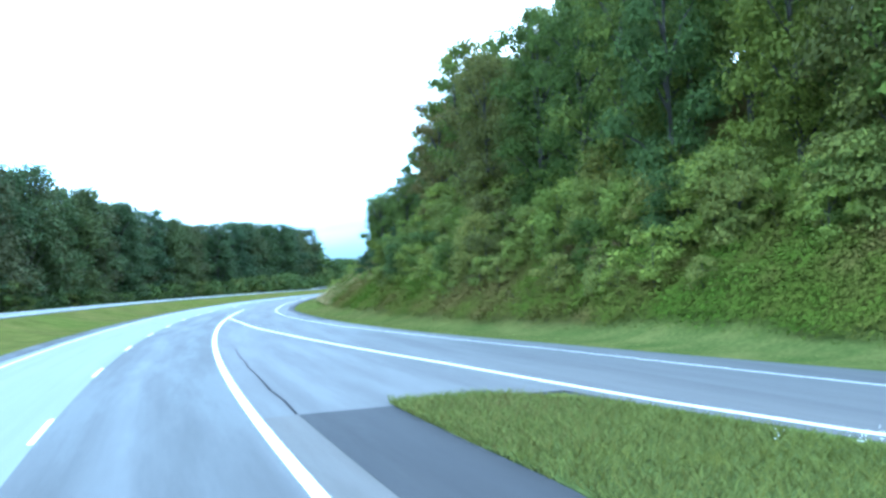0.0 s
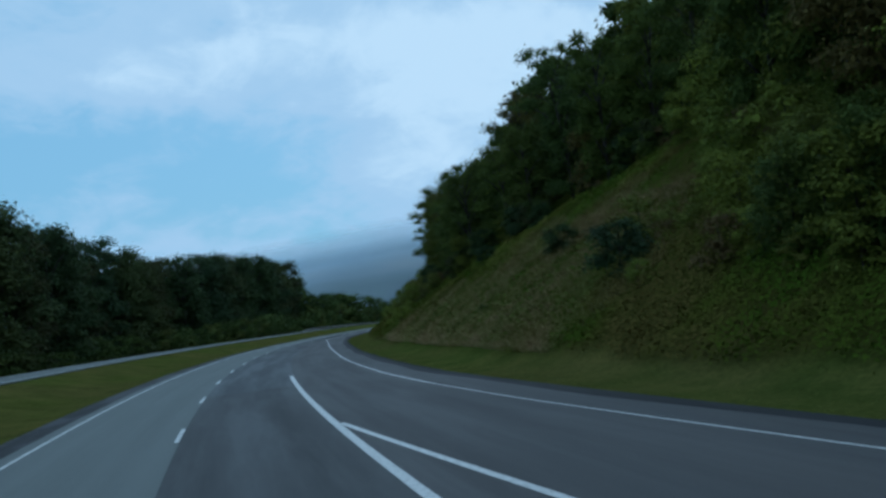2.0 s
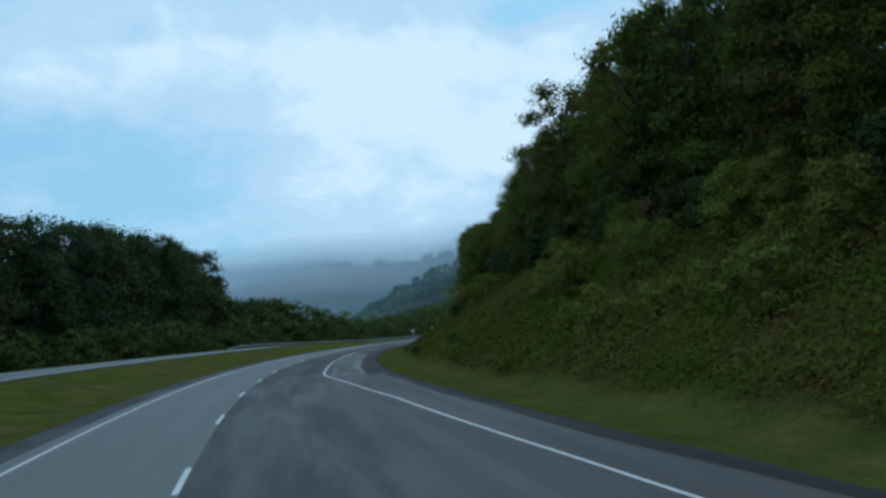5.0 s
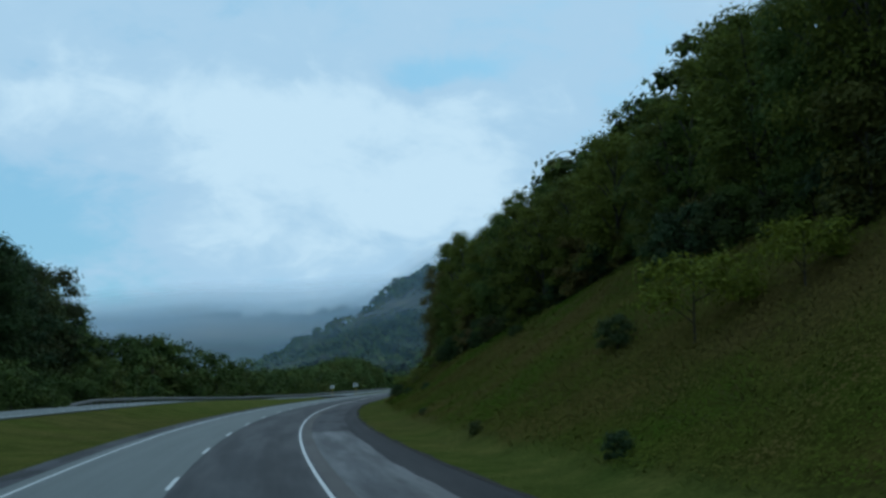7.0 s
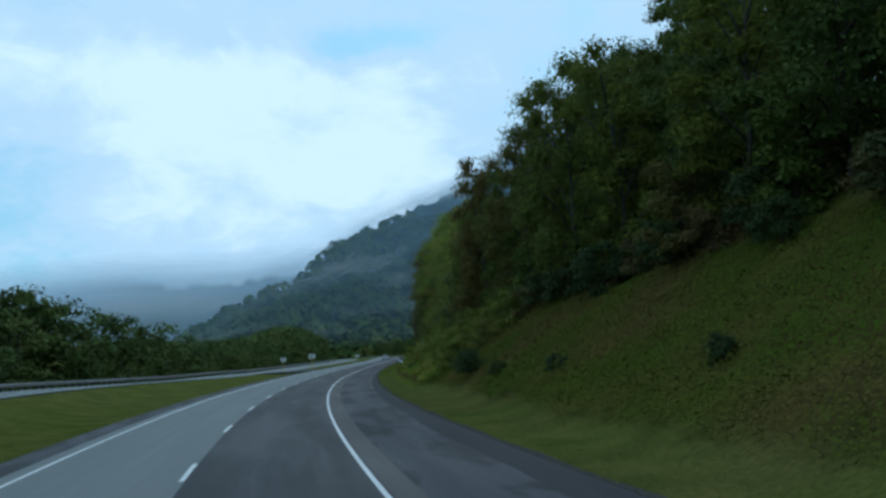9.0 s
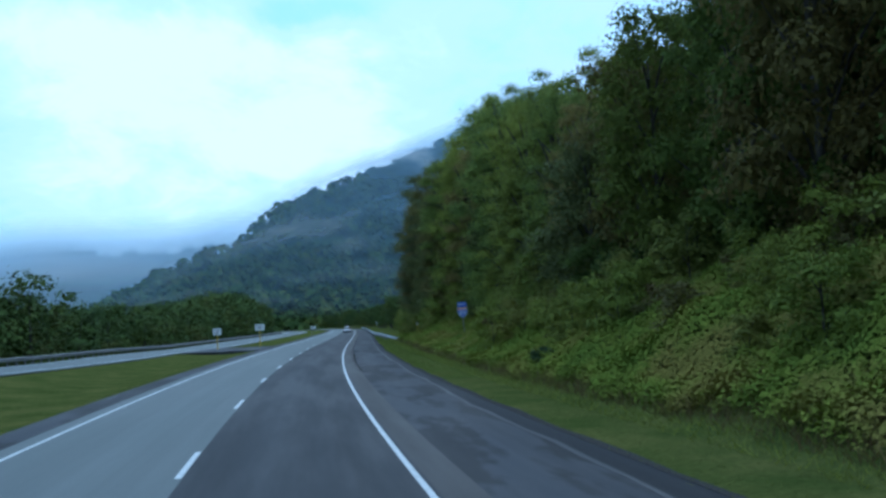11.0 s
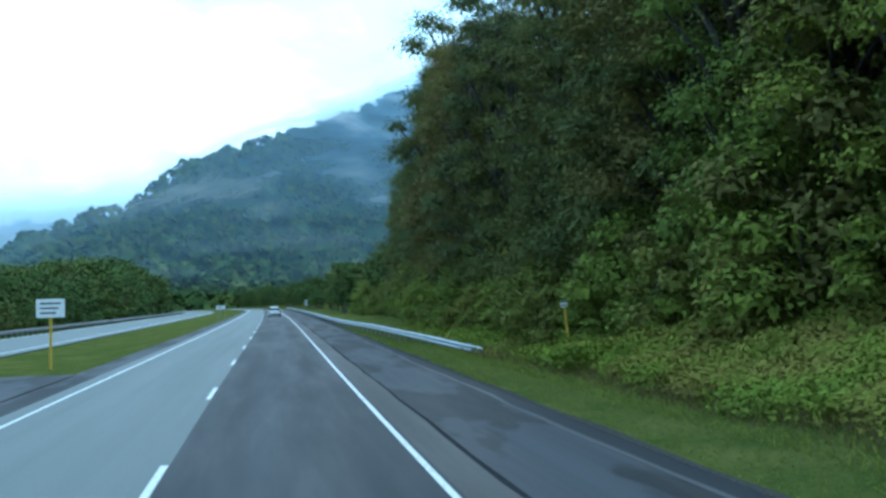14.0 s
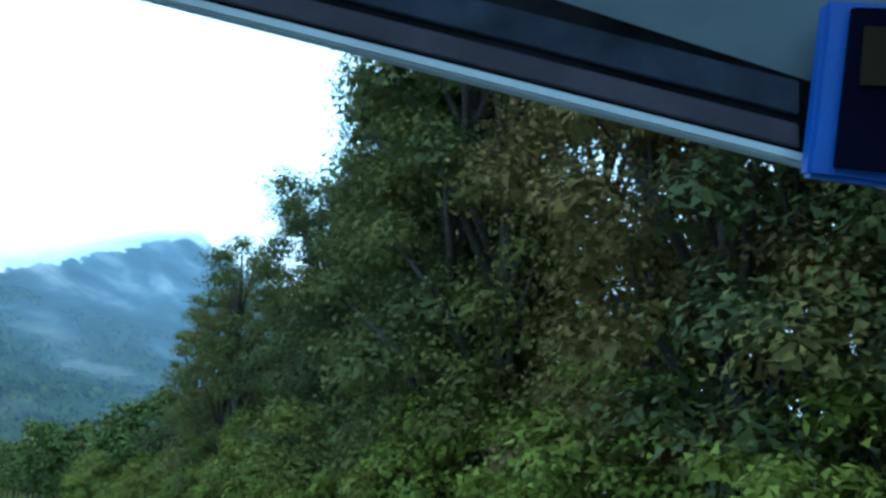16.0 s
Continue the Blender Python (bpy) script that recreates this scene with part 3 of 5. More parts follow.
M_CARPET = cover_material("vine_carpet", [(0.34, (0.116, 0.168, 0.028)), (0.48, (0.172, 0.206, 0.032)), (0.6, (0.215, 0.190, 0.046))], 0.4, 0.10)


M_STRAW = cover_material("dry_straw", [(0.36, (0.280, 0.222, 0.100)), (0.5, (0.345, 0.250, 0.135)), (0.64, (0.235, 0.225, 0.080))], 0.15, 0.2)


def leaf_cloud(rng, blobs, count, size, spread=0.42, low=-0.45):
    """Small pointed leaves over the shells of many rounded clumps."""
    c = np.array([b[0] for b in blobs], float)
    r = np.array([b[1] for b in blobs], float)
    w = (r[:, 0] * r[:, 2])
    which = rng.choice(len(blobs), count, p=w / w.sum())
    d = rng.normal(size=(count, 3))
    d /= np.linalg.norm(d, axis=1, keepdims=True)
    d[:, 2] = np.where(d[:, 2] < low, -d[:, 2], d[:, 2])
    p = c[which] + d * r[which] * np.clip(rng.normal(0.84, 0.22, (count, 1)), 0.2, 1.45)
    nrm = d * 0.8 + np.array([0, 0, 0.55]) + rng.normal(size=(count, 3)) * spread
    nrm /= np.linalg.norm(nrm, axis=1, keepdims=True)
    t = rng.normal(size=(count, 3))
    t[:, 2] *= 0.6
    u = np.cross(nrm, t)
    u /= np.linalg.norm(u, axis=1, keepdims=True)
    v = np.cross(nrm, u)
    k = size * rng.uniform(0.6, 1.35, (count, 1))
    inner = rng.uniform(0, 1, count) < 0.13
    p[inner] = c[which[inner]] + (p[inner] - c[which[inner]]) * 0.55
    k[inner] *= 2.0
    verts = np.stack([p + u * k * 0.72, p - u * k * 0.4 + v * k * 0.4, p - u * k * 0.4 - v * k * 0.4], 1).reshape(-1, 3)
    return verts, np.arange(count * 3).reshape(-1, 3)


def tree_shape(rng, height, width, low, leaves, size, blobs=15, airy=False, clump=1.0):
    """Trunk with limbs, and the clumps that they carry."""
    lean = rng.normal(size=2) * 0.03 * height
    def stem(f):
        return np.array([lean[0] * f * f, lean[1] * f * f, height * f])
    tv, tf = tube([stem(f) for f in (0, 0.05, 0.3, 0.6, 0.9)], [height * q for q in (0.020, 0.014, 0.011, 0.007, 0.002)], 7)
    clumps = []
    for i in range(blobs):
        h = low + (0.97 - low) * ((i + rng.uniform(0, 1)) / blobs)
        q = (h - low) / (1 - low)
        env = width / 2 * (0.5 + 0.55 * math.sin(math.pi * min(1, 0.22 + 0.78 * q) ** 1.1))
        a = i * 2.4 + rng.uniform(-0.5, 0.5)
        rad = env * rng.uniform(0.35, 0.85)
        r = width * (rng.uniform(0.10, 0.17) if airy else rng.uniform(0.15, 0.25) * clump)
        if airy:
            rad = env * rng.uniform(0.3, 0.98)
        c = stem(h) + np.array([math.cos(a) * rad, math.sin(a) * rad, 0])
        c[2] = min(c[2], height - r * 0.6)
        clumps.append((c, np.array([r, r, r * (rng.uniform(0.55, 0.85) if airy else rng.uniform(0.6, 0.85))])))
        if i % 2 == 0 or airy:
            f0 = max(0.12, h - 0.22)
            b0 = stem(f0)
            lv, lf = tube([b0, b0 * 0.45 + c * 0.55 + np.array([0, 0, 0.03 * height]), c], [height * 0.008, height * 0.005, height * 0.0015], 5)
            n = len(tv)
            tv = list(tv) + list(lv)
            tf = list(tf) + [tuple(k + n for k in f) for f in lf]
    cv, cf = leaf_cloud(rng, clumps, leaves, size)
    return (tv, tf), (cv, cf)


def tree_kind(seed, height, width, low, leaves, size, blobs, label, leaf=None, name="tree", airy=False, clump=1.0):
    rng = np.random.default_rng(seed)
    (tv, tf), (cv, cf) = tree_shape(rng, height, width, low, leaves, size, blobs, airy, clump)
    top = new(name)
    a = new("trunk", mesh_from("trunk", tv, tf, M_BARK, False))
    b = new("crown", mesh_from("crown", cv, cf, leaf or M_LEAF))
    a.parent = b.parent = top
    return dict(ob=top, used=False, height=height, label=label)


def wood_kind(seed, height, width, low, leaves, size, blobs):
    rng = np.random.default_rng(seed)
    (tv, tf), crown = tree_shape(rng, height, width, low, leaves, size, blobs)
    return (tv[:35], [f for f in tf if max(f) < 35]), crown


def base_z(s, off):
    z = float(ground_z(s, off)) + lift_of(s, off) * 0.8
    return z - 1.5 * float(smooth(-off, 36, 60)) if off < -36 else z


class Wood:
    """Trees too far off to be told apart, gathered into one mesh of stems and one of leaves."""

    def __init__(self):
        self.stems, self.stem_faces, self.leaves = [], [], []

    def add(self, kind, s, off, scale, turn, sink=0.3):
        x, y = place(s, off)
        c, n = math.cos(turn), math.sin(turn)
        rot = np.array([[c, -n, 0], [n, c, 0], [0, 0, 1]]) * scale
        at = np.array((float(x), float(y), base_z(s, off) - sink))
        (tv, tf), (cv, cf) = kind
        b = len(self.stems)
        self.stems += list(np.array([tuple(k) for k in tv]) @ rot.T + at)
        self.stem_faces += [tuple(int(i) + b for i in k) for k in tf]
        self.leaves.append(cv @ rot.T + at)

    def finish(self, label):
        v = np.concatenate(self.leaves)
        tagged(new("woodland", mesh_from("woodland", v, np.arange(len(v)).reshape(-1, 3), M_WOODS)), label, "forest", kind="stuff")
        tagged(new("woodland_stems", mesh_from("woodland_stems", self.stems, self.stem_faces, M_BARK)), "grey stems inside the wood", "forest", kind="stuff")


def plant(kind, s, off, scale, turn, sink=0.25, label="", group="", category="tree", wide=1.0):
    x, y = place(s, off)
    z = float(ground_z(s, off)) + lift_of(s, off) * 0.8 - sink
    if off < -36:
        z -= 1.5 * float(smooth(-off, 36, 60))
    m = pose(float(x), float(y), z, 0, 0, turn) @ Matrix.Diagonal((scale * wide, scale * wide, scale, 1))
    if kind["used"]:
        ob = copy_thing(kind["ob"], m)
        ob.matrix_basis = m
    else:
        ob = kind["ob"]
        ob.matrix_basis = m
        kind["used"] = True
    return tagged(ob, label or kind["label"], category, group)


NEAR = [tree_kind(11 + i, 12.0, w, lo, n, 0.19, int(b * 1.6), "dense dark green hardwood tree on the hillside", clump=0.86) for i, (w, lo, n, b) in enumerate([(7.5, 0.06, 11000, 19), (8.5, 0.06, 11800, 20), (6.5, 0.06, 9800, 16), (8.0, 0.08, 10800, 16)])]
OPEN = [tree_kind(26 + i, 12.0, w, 0.3, n, 0.17, b, "dark hardwood tree with airy layered branches against the sky", None, "tree", True) for i, (w, n, b) in enumerate([(6.5, 7500, 34), (5.4, 6000, 28)])]
UPPER = [wood_kind(31 + i, 13.0, w, 0.2, 1300, 0.52, b) for i, (w, b) in enumerate([(8.0, 15), (9.0, 17), (7.5, 13)])]
TALL = [tree_kind(51 + i, 21.0, w, lo, int(n * 1.5), 0.15, int(b * 1.7), "tall vine-hung hardwood tree beside the motorway", M_LEAF_ROAD, clump=0.72) for i, (w, lo, n, b) in enumerate([(9.0, 0.06, 17000, 30), (8.0, 0.08, 15500, 26), (9.5, 0.06, 18000, 30), (8.5, 0.14, 15000, 26)])]
TALLSHADE = [tree_kind(61 + i, 21.0, w, lo, int(n * 1.4), 0.15, int(b * 1.7), "tall hardwood tree with hanging vines, shade painted into its leaves", M_LEAF_SHADE, clump=0.68) for i, (w, lo, n, b) in enumerate([(9.0, 0.1, 17000, 30), (8.0, 0.14, 15000, 26), (9.5, 0.12, 17000, 28)])]
FARSIDE = [tree_kind(71 + i, 24.0, w, 0.04, 10500, 0.40, b, "tall leafy tree beyond the opposite carriageway", M_LEAF_FAR) for i, (w, b) in enumerate([(12.5, 40), (14.0, 44), (11.5, 38)])]
FARBACK = [wood_kind(76, 24.0, 13.0, 0.04, 2200, 0.85, 26)]
LOWSIDE = [wood_kind(91 + i, 9.0, w, 0.04, 2300, 0.33, b) for i, (w, b) in enumerate([(6.0, 12), (7.5, 14), (9.0, 16)])]
BUSH = [tree_kind(111 + i, 2.6, w, 0.1, 1500, 0.13, 9, "leafy green roadside bush", M_VINE, "bush") for i, w in enumerate([2.6, 3.2, 2.2])]
THICKET = [tree_kind(131 + i, 9.0, w, 0.02, 7500, 0.19, 20, "vine-covered young tree at the edge of the wood", (M_LEAF_ROAD, M_LEAF_SHADE)[i], "young_tree") for i, w in enumerate([5.5, 6.5])]
SAPLING = [tree_kind(141, 3.0, 4.0, 0.5, 1900, 0.13, 9, "slender yellow-green young tree on the grassy bank", M_YOUNG, "young_tree")]
DARKSHRUB = [tree_kind(136 + i, 5.0, w, 0.05, 3600, 0.18, 14, "dark leafy shrub at the edge of the wood", M_LEAF, "shrub") for i, w in enumerate([4.2, 5.2])]
SHRUB = [tree_kind(116 + i, 5.0, w, 0.05, 4600, 0.15, 14, "tall leafy green shrub at the edge of the wood", M_VINE, "shrub") for i, w in enumerate([4.2, 5.0])]
DARKBUSH = [tree_kind(118, 2.6, 2.4, 0.1, 2600, 0.13, 9, "dark green bush on the grassy bank", M_LEAF_FAR, "bush", clump=1.35)]
DRYBUSH = [tree_kind(121, 2.0, 2.2, 0.1, 1000, 0.11, 8, "brownish dry bush on the grassy bank", M_DRY, "bush")]


def crown_line(s):
    """Height of the tree tops along the wood's edge."""
    return float(np.interp(s, [0, 60, 80, 100, 118, 125, 131, 142, 155, 168, 178, 200, 215, 228, 239, 247, 254, 262, 275, 288, 300, 320, 338, 350, 365, 383, 400, 415, 428, 440, 455, 465, 475, 490, 505, 520, 560], [19.5, 20, 20, 23, 22.6, 20, 17.6, 16.4, 17, 18.4, 20, 21, 20.6, 18.4, 20.8, 19.6, 17.6, 17.4, 18.8, 20.2, 20, 19.5, 17.2, 18.5, 21, 24, 23.5, 21.5, 21, 23, 22, 20, 17.5, 13, 11.5, 9.5, 8]))


def front_line(s):
    return np.interp(s, [-40, 40, 75, 88, 97, 110, 117, 122, 128, 134, 150, 185, 200, 210, 226, 240, 246, 252, 258, 265, 275, 290, 300, 335, 350, 380, 395, 415, 440, 455, 485, 520, 640], [24, 19, 18.5, 20, 24.5, 24.5, 23, 21, 18.3, 17, 16.6, 18.2, 19.2, 18, 18.5, 20.8, 20.6, 18.3, 17, 16, 15, 15, 13.5, 13, 16, 15.5, 13.5, 12.5, 12.5, 14.5, 15, 12.5, 13])


def front(s):
    return float(front_line(s))


def right_forest():
    rng = np.random.default_rng(5)
    upper = Wood()
    s = 8.0
    while s < 345:
        fr = front(s)
        for row in range(6):
            o = fr + 2.6 + row * 5.4 + rng.uniform(-1.0, 1.2)
            ss = s + rng.uniform(-1.8, 1.8) + (2.6 if row % 2 else 0)
            late = 1.0 + 0.18 * float(smooth(ss, 325, 345))
            fit = max(0.45, (crown_line(ss) - 1.2 + row * 3.4 - float(ground_z(ss, o))) / 12.0)
            if row < 2:
                plant(NEAR[rng.integers(len(NEAR))], ss, o, rng.uniform(0.84, 1.06) * fit, rng.uniform(0, 360), group="hillside wood", wide=min(1.15, 0.82 / fit))
            else:
                upper.add(UPPER[rng.integers(len(UPPER))], ss, o, rng.uniform(0.72, 1.05) * late, rng.uniform(0, 6.28))
        s += 5.4
    s = 347.0
    while s < 520:
        fr = front(s)
        for row in range(3):
            o = fr + 1.0 + row * 4.6 + rng.uniform(-0.8, 0.8)
            sc = (crown_line(s) + row * 1.8 - float(ground_z(s, o))) / 21.0 * rng.uniform(0.82, 1.04)
            ss = s + rng.uniform(-1.3, 1.3) + (2.4 if row % 2 else 0)
            if row < 2 and s < 490:
                # From s = 398 on the trees take the leaves with painted shade.
                plant(TALL[rng.integers(len(TALL))] if s < 398 else TALLSHADE[rng.integers(3)], ss, o, sc, rng.uniform(0, 360), group="roadside wood")
            elif s < 435 or s > 485:
                upper.add(UPPER[rng.integers(3)], ss, o, 1.35 * sc, rng.uniform(0, 6.28))
        if s < 442:
            for row in range(3):
                upper.add(UPPER[rng.integers(3)], s, fr + 15 + row * 6, rng.uniform(0.95, 1.25), rng.uniform(0, 6.28))
        s += 4.8
    plant(TALLSHADE[1], 446.5, 14.0, 1.31, 77, group="roadside wood", label="very tall hardwood tree with painted shade at the end of the wood", wide=1.0)
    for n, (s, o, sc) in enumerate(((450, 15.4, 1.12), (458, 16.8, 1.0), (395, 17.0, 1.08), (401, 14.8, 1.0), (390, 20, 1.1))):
        plant((TALLSHADE if s > 398 else TALL)[n % 3], s, o, sc, n * 77, group="roadside wood")
    s = 522.0
    while s < 830:
        for row in range(2):
            upper.add(UPPER[rng.integers(3)], s, front(s) + row * 6 + rng.uniform(-1, 1), rng.uniform(0.5, 0.72), rng.uniform(0, 6.28))
        s += 6
    for s, o, sc, turn in ((180, 18.9, 1.0, 40), (141, 25.5, 1.02, 10), (128, 27, 1.05, 250), (273, 32, 1.15, 90), (311, 26, 1.25, 200), (291, 24, 1.1, 65), (228, 26, 0.95, 130), (80, 26, 1.2, 220)):
        plant(OPEN[int(turn) % 2], s, o, sc, turn, group="hillside wood")
    plant(NEAR[3], 84, 23.5, 1.35, 20, group="hillside wood", label="tall lone tree standing over the hillside wood", wide=0.7)
    upper.finish("dense green wood climbing the upper hillside")


right_forest()


def left_forest():
    rng = np.random.default_rng(6)
    behind = Wood()
    s = 30.0
    while s < 384:
        o = float(np.interp(s, [0, 196, 242, 313, 350], [-40, -43, -48, -51, -58]))
        tall = float(np.interp(s, [30, 144, 170, 200, 235, 255, 285, 320, 356, 363, 377, 384], [1.1, 1.14, 1.1, 1.04, 1.09, 1.0, 1.1, 1.2, 1.18, 0.85, 0.7, 0.6]))
        plant(FARSIDE[rng.integers(3)], s + rng.uniform(-2, 2), o + rng.uniform(-1.5, 1.5), rng.uniform(0.92, 1.03) * tall, rng.uniform(0, 360), 0.5, group="river-side wood")
        behind.add(FARBACK[0], s + 4, o - 10 + rng.uniform(-2, 2), rng.uniform(0.88, 1.1), rng.uniform(0, 6.28))
        behind.add(LOWSIDE[rng.integers(2)], s + 2, o + 5.5 + rng.uniform(-1, 1), rng.uniform(0.5, 0.8), rng.uniform(0, 6.28))
        s += 7.0
    for s in np.arange(238, 348, 2.2):
        behind.add(LOWSIDE[rng.integers(3)], s + rng.uniform(-1.5, 1.5), -35.5 - rng.uniform(0, 6), rng.uniform(0.55, 0.85), rng.uniform(0, 6.28))
    for s in np.arange(296, 380, 2.6):
        behind.add(LOWSIDE[rng.integers(3)], s + rng.uniform(-1.5, 1.5), -38 - rng.uniform(0, 36), rng.uniform(0.9, 1.2), rng.uniform(0, 6.28))
    s = 262.0
    while s < 800:
        for row in range(3):
            if s > 345 or row == 0:
                top = float(np.interp(s, [260, 330, 345, 385, 400, 415, 450, 485, 560, 600, 700], [4, 6, 10.5, 9.2, 6.6, 5.6, 6, 6.6, 9, 12, 14])) * (0.72, 0.88, 1.0)[row]
                for k in range(2 if row else 1):
                    behind.add(LOWSIDE[rng.integers(3)], s + rng.uniform(-3, 3) + k * 3, -32 - row * 7 + rng.uniform(-2.5, 2.5), (top + 3.2) / 9 * rng.choice((0.4, 0.55, 0.75, 1.0, 1.2)), rng.uniform(0, 6.28))
        s += 8.0
    behind.finish("low green trees along the river beyond the road")


left_forest()


def bushes():
    rng = np.random.default_rng(7)

    def put(kinds, s, o, sc, group="bushes along the wood", cat="bush"):
        plant(kinds[rng.integers(len(kinds))], s, o, sc, rng.uniform(0, 360), 0.25, group=group, category=cat)

    for s in np.arange(12, 345, 3.0):
        put((BUSH if s < 105 or s > 300 else DARKBUSH) if rng.uniform() < 0.8 else DRYBUSH, s + rng.uniform(-1, 1), front(s) + rng.uniform(-0.4, 2.0), rng.uniform(0.6, 1.2))
    for s in np.arange(14, 345, 5.2):
        put(SHRUB if s < 105 else DARKSHRUB, s + rng.uniform(-1.5, 1.5), front(s) + rng.uniform(0.8, 2.6), rng.uniform(0.45, 0.95), "shrubs along the wood", "shrub")
    for s in np.arange(25, 90, 1.5):
        o = float(edge_right(s)) + 3.0
        put(BUSH if rng.uniform() < 0.7 else DRYBUSH, s, o + (front(s) - o) * rng.uniform(0.25, 1.0), rng.uniform(0.35, 1.0), "bushes on the bank")
    for s in np.arange(22, 86, 1.15):
        near = float(np.interp(s, [20, 30, 40, 50, 60, 70, 78, 86], [21, 19.3, 16.4, 15.8, 14.8, 13.8, 15.2, 18]))
        put(SHRUB if rng.uniform() < 0.6 else DARKSHRUB, s + rng.uniform(-0.5, 0.5), near + (front(s) + 1.5 - near) * rng.uniform(0, 1) ** 1.4, rng.uniform(0.38, 0.75), "shrubs on the bank", "shrub")
    for s in np.arange(345, 505, 2.6):
        put(SHRUB, s + rng.uniform(-1, 1), front(s) + rng.uniform(-0.8, 1.6), rng.uniform(0.7, 1.25), "shrubs along the wood", "shrub")
    for s in np.arange(342, 505, 4.2):
        put(THICKET if s < 398 else THICKET[1:], s + rng.uniform(-1.5, 1.5), front(s) + rng.uniform(0.6, 2.4), rng.uniform(0.7, 1.25) * (1.0 if s < 455 else 0.65), "young trees along the wood", "tree")
    for s in np.arange(384, 500, 1.9):
        put(BUSH, s + rng.uniform(-1, 1), front(s) - rng.uniform(0.3, 2.6), rng.uniform(0.7, 1.4))
    for s in np.arange(296, 352, 0.9):
        o = float(edge_right(s)) + 4.0
        kinds = BUSH if rng.uniform() < 0.5 else DRYBUSH if rng.uniform() < 0.5 else SHRUB
        put(kinds, s, o + (front(s) + 1.5 - o) * rng.uniform(0, 1), rng.uniform(0.5, 1.0) * (0.5 if kinds is SHRUB else 1.0), "bushes on the bank")
    for s in np.arange(138, 186, 3.6):
        o = float(edge_right(s)) + 4.0
        put(BUSH if rng.uniform() < 0.7 else DRYBUSH, s, o + (front(s) - o) * rng.uniform(0.1, 0.8), rng.uniform(0.4, 0.9), "bushes on the bank")
    for s, o, sc in ((220, 13.2, 0.6), (209, 8.8, 0.35), (223, 8.4, 0.28), (262, 11.0, 0.35), (274, 10.2, 0.35), (282, 9.6, 0.35), (299, 11.5, 0.5), (242, 8.9, 0.25), (250, 16.3, 0.4), (287, 9.1, 0.6), (88, 14.6, 1.0), (100, 16.4, 0.75), (192, 10.0, 0.35), (104, 12.7, 0.3), (290, 9.4, 0.55), (326, 8.8, 0.4)):
        put(DARKBUSH, s, o, sc, "single bushes on the bank")
    for s in np.arange(146, 186, 1.7):
        put(BUSH if rng.uniform() < 0.65 else SHRUB, s, front(s) - rng.uniform(0, 1) ** 1.5 * 4.5, rng.uniform(0.35, 0.65), "bushes on the bank")
    for s, o, sc in ((214, 13.4, 1.0), (211, 15.4, 0.75)):
        put(SAPLING, s, o, sc, "young trees on the bank", "tree")


bushes()


# ---------------------------------------------------------------- grass and vines
def blades(name, seed, count, s0, s1, lo, hi, tall, wide, mat, label, lean=0.5):
    rng = np.random.default_rng(seed)
    s = rng.uniform(s0, s1, count)
    q = rng.uniform(0, 1, count)
    a, b = lo(s), hi(s)
    o = a + (b - a) * q
    x, y = place(s, o)
    z = ground_z(s, o)
    e = edge_right(s)
    sw = np.array([swell(i, j) for i, j in zip(x.tolist(), y.tolist())])
    z = z + np.where(o > e + 1.0, sw * np.minimum(1.0, (o - e - 1.0) / 4), 0.12 * sw) - 0.04
    p = np.stack([x, y, z], 1)
    ang = rng.uniform(0, 2 * np.pi, count)
    u = np.stack([np.cos(ang), np.sin(ang), 0 * ang], 1) * (wide * rng.uniform(0.6, 1.4, count))[:, None]
    h = tall * rng.uniform(0.5, 1.3, count)
    tip = p + np.stack([rng.normal(size=count) * lean * h, rng.normal(size=count) * lean * h, h], 1)
    verts = np.stack([p - u, p + u, tip], 1).reshape(-1, 3)
    ob = new(name, mesh_from(name, verts, np.arange(count * 3).reshape(-1, 3), mat))
    return tagged(ob, label, "grass", kind="stuff")


